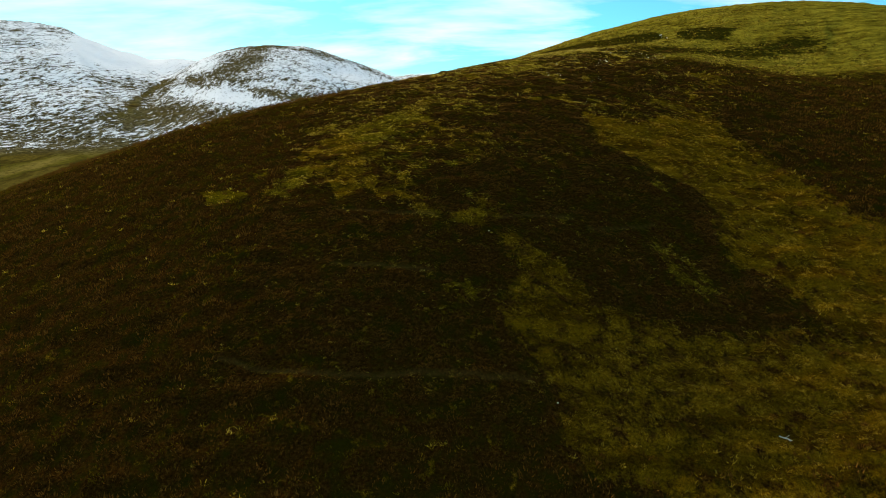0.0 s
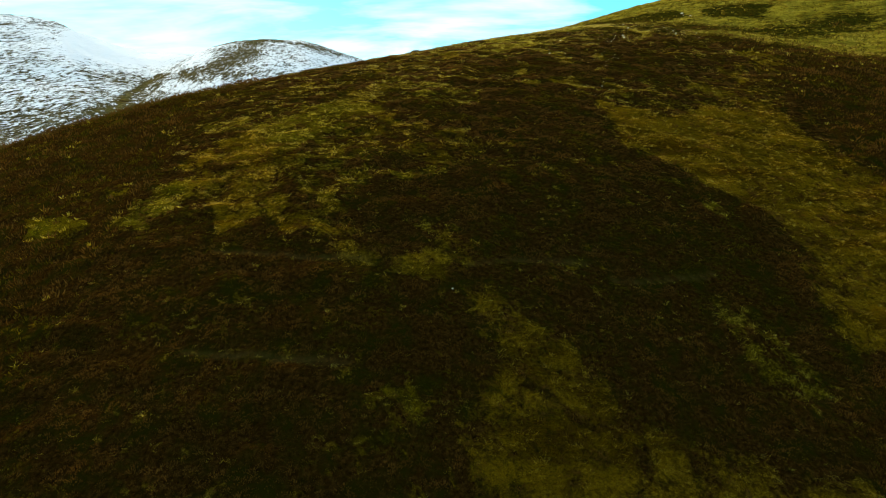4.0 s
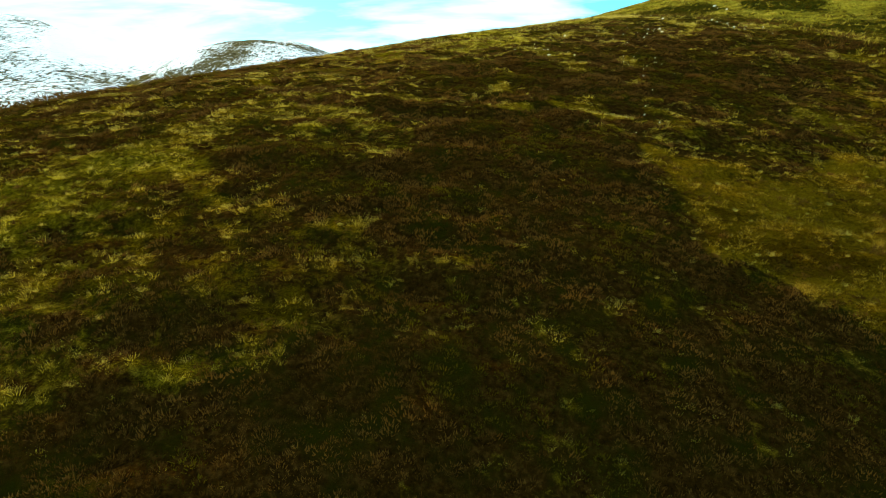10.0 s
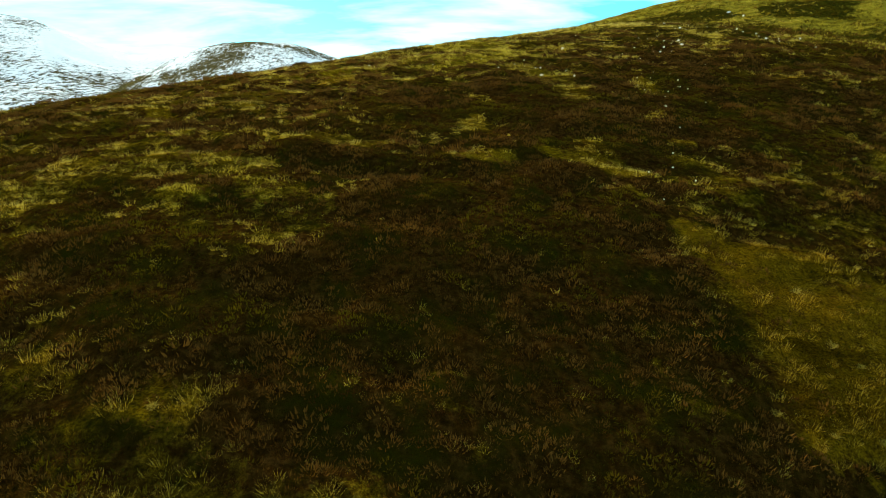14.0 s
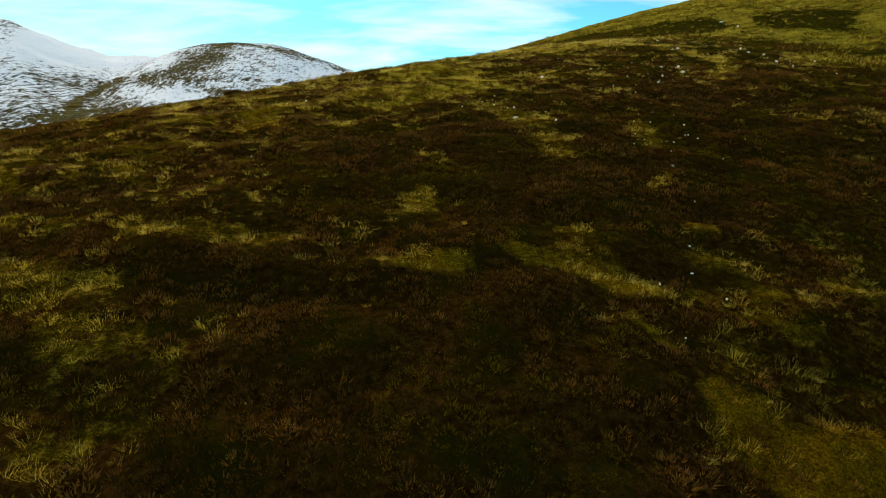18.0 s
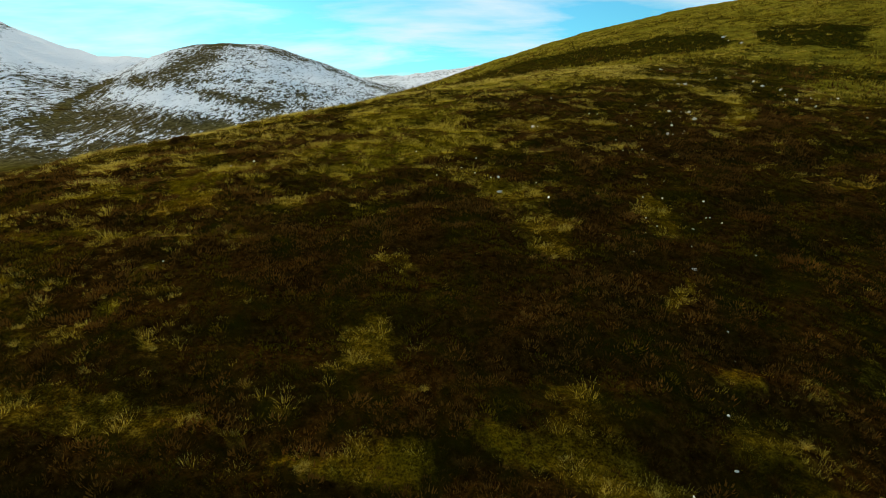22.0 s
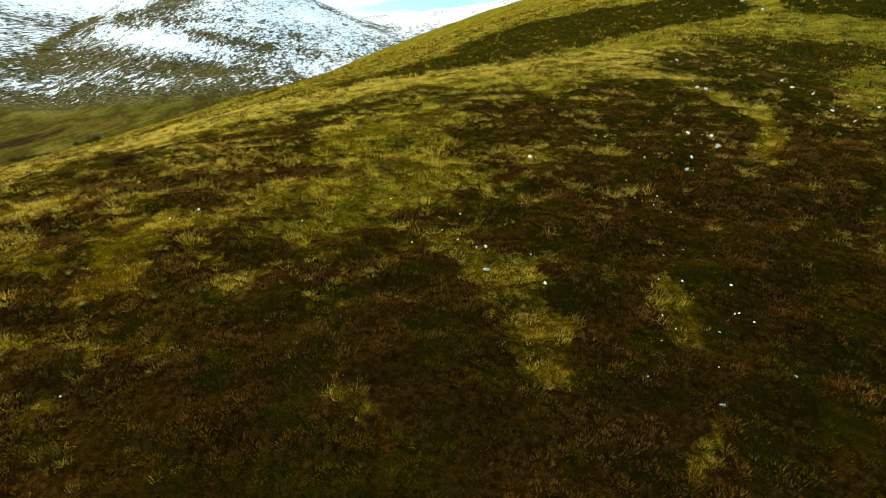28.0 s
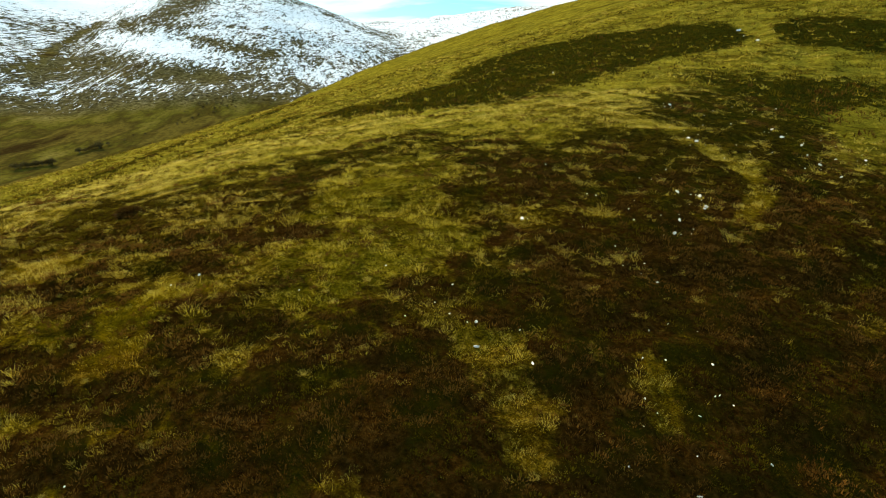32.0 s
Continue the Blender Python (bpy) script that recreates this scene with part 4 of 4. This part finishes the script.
def heather_bed(X, Y, size, stems, label_at):
    keep = rng.uniform(0, 1, len(X)) > grassiness(X, Y) * (0.8 + 0.3 * smooth(0.36, 0.6, fbm(X / 0.9, Y / 0.9, 2, 182))) + 0.8 * trodden(X, Y)
    X, Y = X[keep], Y[keep]
    blae = fbm(X / 3.5, Y / 3.5, 3, 140) + rng.uniform(-0.06, 0.06, len(X)) - 0.05 * (1 - smooth(84, 112, Y)) + 0.03 * smooth(135, 155, Y) + 0.13 * smooth(154, 178, Y) + 0.14 * smooth(180, 208, Y) > 0.555
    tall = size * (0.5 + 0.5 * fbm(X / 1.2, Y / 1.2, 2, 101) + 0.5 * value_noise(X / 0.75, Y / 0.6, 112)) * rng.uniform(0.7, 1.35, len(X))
    # light and shade of the mounds put into the tone: tall clumps lighter, hollows darker
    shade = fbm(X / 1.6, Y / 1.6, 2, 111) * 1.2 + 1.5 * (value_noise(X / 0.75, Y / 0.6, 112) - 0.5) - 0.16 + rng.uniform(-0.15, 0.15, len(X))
    west = west_shoulder(X, Y)
    shade = shade + 0.45 * west
    rust = np.maximum(smooth(0.52, 0.66, fbm(X / 4.2, Y / 4.2, 3, 151)), west * smooth(0.36, 0.56, fbm(X / 5, Y / 5, 3, 152)))
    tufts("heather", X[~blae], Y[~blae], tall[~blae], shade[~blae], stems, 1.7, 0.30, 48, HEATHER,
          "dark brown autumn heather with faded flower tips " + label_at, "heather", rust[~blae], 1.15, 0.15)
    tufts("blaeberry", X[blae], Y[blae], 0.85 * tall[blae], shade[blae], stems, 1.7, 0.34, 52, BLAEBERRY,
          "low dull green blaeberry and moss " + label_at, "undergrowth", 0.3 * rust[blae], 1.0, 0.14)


NEAR = (-30, 66, 58, 198)                 # the stretch of hill that the camera flies over: west, east, south, north


def outside(X, Y):
    return (X < NEAR[0]) | (X > NEAR[1]) | (Y < NEAR[2]) | (Y > NEAR[3])


HX, HY = scatter(*NEAR, 0.46)
heather_bed(HX, HY, 0.17, 24, "on the steep face of the hill")
HX, HY = scatter(-130, 150, 44, 290, 1.05)
far_off = outside(HX, HY)
heather_bed(HX[far_off], HY[far_off], 0.42, 11, "on the outer flanks of the hill")

TX, TY = scatter(*NEAR, 0.48)
thick = grassiness(TX, TY)
clump = smooth(0.36, 0.6, fbm(TX / 0.9, TY / 0.9, 2, 182))
keep = rng.uniform(0, 1, len(TX)) < 0.015 + 0.06 * smooth(0.46, 0.6, fbm(TX / 12, TY / 12, 2, 181)) + thick * (0.6 + 0.8 * clump) + 0.7 * trodden(TX, TY + 0.4)
TX, TY, thick, clump = TX[keep], TY[keep], thick[keep], clump[keep]
ochre = cover("ochre", TX, TY)
tufts("moor_grass", TX, TY, rng.uniform(0.16, 0.38, len(TX)) * (0.36 + 0.45 * thick + (0.4 + 0.25 * smooth(140, 165, TY)) * clump), 1.0 * fbm(TX / 1.6, TY / 1.6, 3, 121) + 0.7 * (fbm(TX / 7, TY / 3, 3, 122) - 0.5) - 0.38 + (1.15 + 0.3 * smooth(140, 165, TY)) * clump + 0.15 * smooth(138, 160, TY) + rng.uniform(-0.25, 0.25, len(TX)) + 0.4 * np.maximum(bleached(TX, TY), 1.3 * west_shoulder(TX, TY)) - 0.12 * ochre - 0.06 * (1 - smooth(96, 124, TY)), 36, 0.8, 0.03, 50,
      MOOR_GRASS, "pale straw-coloured tussocks of moor grass among heather", "grass", np.clip(0.9 * cover("green", TX, TY) + 0.4 * smooth(0.45, 0.6, fbm(TX / 4, TY / 4, 3, 161)), 0, 1) * (1 - ochre), gold=0.85 * ochre)

UX, UY = scatter(-110, 140, 46, 300, 1.15)
keep = outside(UX, UY) & (rng.uniform(0, 1, len(UX)) < 0.02 + 0.95 * grassiness(UX, UY) * smooth(0.3, 0.52, fbm(UX / 9, UY / 2.4, 3, 132)))
UX, UY = UX[keep], UY[keep]
ochre = cover("ochre", UX, UY)
tufts("upper_grass", UX, UY, rng.uniform(0.3, 0.65, len(UX)), 1.0 * fbm(UX / 3, UY / 3, 3, 131) + 1.3 * (fbm(UX / 9, UY / 2.4, 3, 132) - 0.5) - 0.1 + rng.uniform(-0.25, 0.25, len(UX)) + 0.35 * bleached(UX, UY) - 0.15 * ochre - 0.08 * (1 - smooth(96, 124, UY)), 11, 0.6, 0.2, 60,
      MOOR_GRASS, "windswept golden grass on the upper and outer hill", "grass", np.clip(0.25 * smooth(150, 190, UY) + smooth(0.46, 0.62, fbm(UX / 9, UY / 9, 3, 171)), 0, 1) * (1 - ochre), gold=0.85 * ochre)


# ---- separate plants, stones and trees ----
def lathe_noise(bm, amount, scale, seed):
    for v in bm.verts:
        v.co *= 1 + amount * (noise.noise(v.co * scale + Vector((seed * 7.1, seed * 3.3, seed))) )


def stone_material(name, low, high, scale=9.0, roughness=0.8, specular=0.3):
    m, n, l, bsdf = material(name, roughness, specular)
    pos = n.new("ShaderNodeTexCoord").outputs["Object"]
    f = noise_node(n, l, scale, 6, pos, 0.65)
    l.new(ramp(n, l, f, (0.3, low), (0.65, high)), bsdf.inputs["Base Color"])
    bump = n.new("ShaderNodeBump")
    bump.inputs["Strength"].default_value, bump.inputs["Distance"].default_value = 0.6, 0.03
    l.new(f, bump.inputs["Height"])
    l.new(bump.outputs["Normal"], bsdf.inputs["Normal"])
    return m


QUARTZ = stone_material("quartz", (0.78, 0.64, 0.46), (0.98, 0.88, 0.70), 12, 0.42, 0.8)
BLEACHED = stone_material("bleached_wood", (0.3, 0.25, 0.18), (0.62, 0.55, 0.44), 14)
BARK = stone_material("bark", (0.02, 0.016, 0.01), (0.09, 0.07, 0.05), 6)


def broken_stone(seed, rough):
    """A stone with a few broken faces and worn edges, one metre across."""
    bm = bmesh.new()
    bmesh.ops.create_icosphere(bm, subdivisions=2, radius=0.5)
    r = random.Random(seed)
    for _ in range(5):
        way = Vector((r.gauss(0, 1), r.gauss(0, 1), r.gauss(0, 0.8))).normalized()
        cut = r.uniform(0.1, 0.32)
        for v in bm.verts:
            over = v.co.dot(way) - cut
            if over > 0:
                v.co -= way * over * 0.92
    lathe_noise(bm, rough, 3.0, seed)
    for v in bm.verts:
        v.co.z *= 0.62
    me = bpy.data.meshes.new("white_stone")
    bm.to_mesh(me)
    bm.free()
    me.materials.append(QUARTZ)
    return me


def ground_at(x, y):
    return float(ground(np.array([x]), np.array([y]))[0])


STONE_SHAPES = [broken_stone(k, 0.5) for k in range(6)]
# x, y and length of the stones on the brow of the hill, and on the knoll and the high ground
STONES_BROW = [(30.9, 162.3, .5), (41.5, 160.5, .75), (42.3, 161.7, .45), (43.8, 166.0, .45), (45.1, 164.8, .8), (45.1, 163.7, .4), (44.8, 163.3, .35),
               (44.4, 170.1, .3), (42.5, 168.2, .25), (38.2, 157.0, .28), (37.7, 156.2, .22), (36.7, 158.7, .32), (26.7, 151.3, .38), (26.6, 149.8, .4),
               (25.2, 151.9, .28), (22.7, 151.9, .24), (24.4, 152.9, .24), (26.2, 151.3, .25), (25.5, 154.4, .32), (29.4, 148.3, .36), (35.4, 149.0, .28),
               (36.6, 148.9, .25), (34.7, 146.5, .24), (35.1, 145.8, .2), (34.2, 145.1, .2), (39.1, 148.7, .28), (38.4, 146.8, .25), (37.2, 145.8, .22)]
STONES_HIGH = [(35.6, 141.9, .34), (32.8, 143.0, .22), (8.0, 155.7, .28), (9.3, 156.9, .34), (16.2, 154.5, .22), (21.3, 156.8, .22), (8.9, 142.2, .2),
               (37.8, 151.7, .22), (36.5, 151.2, .2), (29.1, 150.9, .22), (51.5, 187.8, .5), (49.1, 176.8, .55), (49.1, 175.1, .5), (59.3, 180.3, .5),
               (59.6, 178.9, .65), (59.4, 174.3, .5), (59.4, 172.4, .45), (62.1, 174.1, .4), (64.8, 173.9, .5), (87.9, 244.6, 1.0), (86.8, 240.0, .9),
               (87.6, 236.2, .9), (45.5, 222.6, .6), (65.6, 190.5, .4), (60.0, 170.1, .35), (60.3, 176.7, .35)]
STONES_FACE = [(35.2, 137.6, .28), (33.2, 133.4, .26), (32.4, 131.2, .25), (30.5, 130.2, .26), (33.2, 129.4, .22), (30.4, 127.0, .22), (35.0, 136.4, .14),
               (14.1, 61.0, .7), (7.2, 85.9, .4)]
pick = random.Random(12)


def stone(x, y, size, label):
    ob = new("white_stone", pick.choice(STONE_SHAPES))
    ob.matrix_world = pose(x, y, ground_at(x, y) + 0.1 + 0.1 * size, pick.uniform(-14, 14), pick.uniform(-14, 14), pick.uniform(0, 360))
    size = min((0.8 if size > 0.32 else 0.62) * size, 0.42 if y < 200 else 0.8)
    ob.scale = (size * pick.uniform(1.0, 1.25), size * pick.uniform(0.45, 0.8), size * pick.uniform(0.9, 1.25))
    return tagged(ob, label, "stone", "white stones on the hill")


for x, y, size in STONES_BROW + STONES_HIGH + STONES_FACE:
    stone(x, y, size, "large white quartz stone lying in heather and grass" if size > 0.42 else "small white quartz stone half sunk in heather")
    for _ in range(2 if size > 0.42 else 0):
        stone(x + pick.uniform(-1.3, 1.3), y + pick.uniform(-1.1, 1.1), pick.uniform(0.1, 0.2), "white quartz chip beside a larger pale stone")

for x0, x1, y0, y1, count in ((50, 68, 164, 188, 22), (34, 46, 152, 172, 14), (36, 41, 143, 152, 5), (46, 52, 172, 190, 9)):
    for _ in range(count):
        stone(pick.uniform(x0, x1), pick.uniform(y0, y1), pick.uniform(0.14, 0.3), "small white quartz stone half sunk in heather")

# a dark hump of old heather on the rim of the hill
r = np.random.default_rng(77)
n = 900
turn, up = r.uniform(0, 2 * np.pi, n), np.arccos(r.uniform(0.0, 1, n))
way = np.stack([np.sin(up) * np.cos(turn), np.sin(up) * np.sin(turn), np.cos(up)], -1)
seat = way * np.array([1.2, 0.9, 0.62]) * (0.75 + 0.5 * fbm(turn * 1.5, up * 2.5, 2, 5))[:, None]
side = np.cross(way, r.normal(0, 1, (n, 3)))
side = side / np.linalg.norm(side, axis=1)[:, None] * 0.05
tall = r.uniform(0.12, 0.26, n)[:, None]
co = np.stack([seat * 0.7, seat + side, seat + way * tall + r.normal(0, 0.05, (n, 3)), seat - side], 1).reshape(-1, 3)
me = sheet("heather_bush", co, np.arange(4 * n).reshape(-1, 4), HEATHER, False)
attribute(me, "tone", np.repeat(r.uniform(0, 0.5, n), 4))
attribute(me, "end", np.tile([0, 0.4, 1, 0.4], n))
ob = new("heather_bush", me)
ob.location = (-0.8, 169.0, ground_at(-0.8, 169.0))
tagged(ob, "dark rounded bush of old heather on the grassy rim", "bush")


def limb(bm, points, radii, sides=6):
    """A tapered round limb through the points."""
    rings = []
    for i, p in enumerate(points):
        p = Vector(p)
        way = (Vector(points[min(i + 1, len(points) - 1)]) - Vector(points[max(i - 1, 0)])).normalized()
        a = way.orthogonal().normalized()
        b = way.cross(a)
        rings.append([bm.verts.new(p + (a * math.cos(k * 2 * math.pi / sides) + b * math.sin(k * 2 * math.pi / sides)) * radii[i]) for k in range(sides)])
    for u, v in zip(rings[:-1], rings[1:]):
        for k in range(sides):
            bm.faces.new((u[k], u[(k + 1) % sides], v[(k + 1) % sides], v[k]))
    bm.faces.new(rings[-1])
    bm.faces.new(rings[0][::-1])


# a bleached dead branch lying on the lower slope
branch = new("dead_branch")
branch.matrix_world = pose(41.5, 59.3, ground_at(41.5, 59.3) + 0.16, 20, 8, -30) @ Matrix.Scale(0.75, 4)
tagged(branch, "bleached forked dead branch lying on pale grass", "branch")
bm = bmesh.new()
limb(bm, [(-0.9, 0.1, 0.02), (-0.3, 0, 0.08), (0.4, 0.06, 0.12), (1.0, -0.1, 0.2)], [0.10, 0.09, 0.07, 0.03])
part("stem", bm, BLEACHED, branch)
for pts in ([(-0.1, 0.02, 0.1), (0.2, 0.4, 0.22), (0.45, 0.75, 0.3)], [(0.35, 0.05, 0.12), (0.6, -0.3, 0.25), (0.7, -0.55, 0.4)]):
    bm = bmesh.new()
    limb(bm, pts, [0.06, 0.045, 0.02])
    part("fork", bm, BLEACHED, branch)


def big_tussock(seed):
    """A dense tussock of arching blades, about a metre across."""
    r = np.random.default_rng(seed)
    n = 180
    turn, out = r.uniform(0, 2 * np.pi, n), 0.16 * np.sqrt(r.uniform(0, 1, n))
    tilt, long = np.radians(12 + 55 * r.uniform(0, 1, n) ** 0.8), r.uniform(0.25, 0.6, n)
    c, s_ = np.cos(turn), np.sin(turn)
    root = np.stack([out * c, out * s_, np.full(n, -0.05)], -1)
    way = np.stack([np.sin(tilt) * c, np.sin(tilt) * s_, np.cos(tilt)], -1)
    middle = root + way * (0.6 * long)[:, None]
    drop = np.stack([np.sin(tilt + 0.6) * c, np.sin(tilt + 0.6) * s_, np.cos(tilt + 0.6)], -1)
    top = middle + drop * (0.45 * long)[:, None]
    side = np.stack([-s_, c, 0 * c], -1) * r.uniform(0.0025, 0.0055, n)[:, None]
    co = np.stack([root - side, root + side, middle + side, middle - side, top], 1).reshape(-1, 3)
    base = np.arange(n)[:, None] * 5
    tris = np.concatenate([base + [0, 1, 2], base + [0, 2, 3], base + [3, 2, 4]])
    me = sheet("grass_tussock", co, tris, MOOR_GRASS, False)
    attribute(me, "tone", np.repeat(np.clip(r.normal(0.5, 0.22, n), 0, 1), 5))
    attribute(me, "end", np.tile([0.1, 0.1, 0.7, 0.7, 1.0], n))
    return me


TUSSOCKS = [big_tussock(k) for k in range(4)]
CX, CY = scatter(-14, 56, 84, 186, 3.4)
good = grassiness(CX, CY) > 0.42
for x, y in list(zip(CX[good], CY[good]))[:280]:
    ob = new("grass_tussock", pick.choice(TUSSOCKS))
    ob.matrix_world = pose(x, y, ground_at(x, y), pick.uniform(-8, 8), pick.uniform(-8, 8), pick.uniform(0, 360))
    size = pick.uniform(0.4, 0.75)
    ob.scale = (size, size, size * pick.uniform(0.8, 1.1))
    tagged(ob, "tall bleached tussock of moor grass" if size > 0.6 else "low straw-coloured tussock of moor grass", "grass tussock", "grass tussocks")

LEAVES = plant_material("birch_leaves", (0.05, 0.035, 0.008), (0.1, 0.07, 0.018), (0.16, 0.115, 0.03), 0.2)


def tree(seed, tall):
    """A low wind-shaped tree: forked trunk and an uneven crown of leaf clumps."""
    r = random.Random(seed)
    top = new("tree")
    bm = bmesh.new()
    lean = r.uniform(-0.5, 0.5)
    limb(bm, [(0, 0, -0.3), (0.1 * lean, 0.05, 0.25 * tall), (0.5 * lean, 0.1, 0.55 * tall), (lean, 0, 0.85 * tall)], [0.28, 0.22, 0.14, 0.05], 7)
    ends = []
    for _ in range(6):
        a, z = r.uniform(0, 6.28), r.uniform(0.25, 0.6) * tall
        end = (math.cos(a) * 0.42 * tall * r.uniform(0.6, 1.1), math.sin(a) * 0.42 * tall * r.uniform(0.6, 1.1), z + r.uniform(0.1, 0.3) * tall)
        limb(bm, [(0.2 * lean, 0.05, z * 0.8), (end[0] * 0.5, end[1] * 0.5, (z + end[2]) / 2 + 0.1), end], [0.12, 0.08, 0.03], 5)
        ends.append(end)
    part("trunk", bm, BARK, top)
    g = np.random.default_rng(seed)
    hubs = np.array(ends + [(lean, 0, 0.85 * tall), (0.5 * lean, 0, 0.6 * tall)])
    n = 420
    c = hubs[g.integers(0, len(hubs), n)] + g.normal(0, 1, (n, 3)) * np.array([0.15, 0.15, 0.11]) * tall
    u, v = g.normal(0, 1, (n, 3)), g.normal(0, 1, (n, 3))
    u, v = u / np.linalg.norm(u, axis=1)[:, None] * 0.07 * tall, v / np.linalg.norm(v, axis=1)[:, None] * 0.045 * tall
    co = np.stack([c - u, c + v, c + u, c - v], 1).reshape(-1, 3)
    me = sheet("crown", co, np.arange(4 * n).reshape(-1, 4), LEAVES, False)
    attribute(me, "tone", np.repeat(g.uniform(0, 1, n), 4))
    attribute(me, "end", np.repeat(g.uniform(0, 1, n), 4))
    crown = new("crown", me)
    crown.parent = top
    return tagged(top, "small dark leafless-looking birch beside the burn in the glen", "tree", "trees along the burn")


MODELS = [tree(31, 7.0), tree(47, 6.0), tree(58, 5.0)]
# two thickets and a thin row of trees down the glen
spots = [(-430 + 1.0 * k + pick.uniform(-3, 3), 750 + 1.5 * k + pick.uniform(-3, 3)) for k in range(22)]
spots += [(-412 + 1.5 * k + pick.uniform(-4, 4), 838 + 3.4 * k + pick.uniform(-3, 3)) for k in range(10)]
spots += [(-392 + 6.5 * k + pick.uniform(-6, 6), 882 + 17 * k + pick.uniform(-7, 7)) for k in range(17)]
spots += [(-345 + 85 * u + pick.uniform(-26, 26), 1075 + 75 * u + pick.uniform(-25, 70)) for u in (pick.uniform(0, 1) for _ in range(40))]
for k, (x, y) in enumerate(spots):
    place = pose(x, y, ground_at(x, y), 0, 0, pick.uniform(0, 360)) @ Matrix.Diagonal((1, 1, 1, 1))
    if k < 3:
        MODELS[k].matrix_basis = place
        ob = MODELS[k]
    else:
        ob = copy_thing(pick.choice(MODELS), place)
    size = pick.uniform(0.75, 1.3) if k < 32 else pick.uniform(0.35, 0.75)
    ob.scale = (size * 1.15, size * 1.15, size)
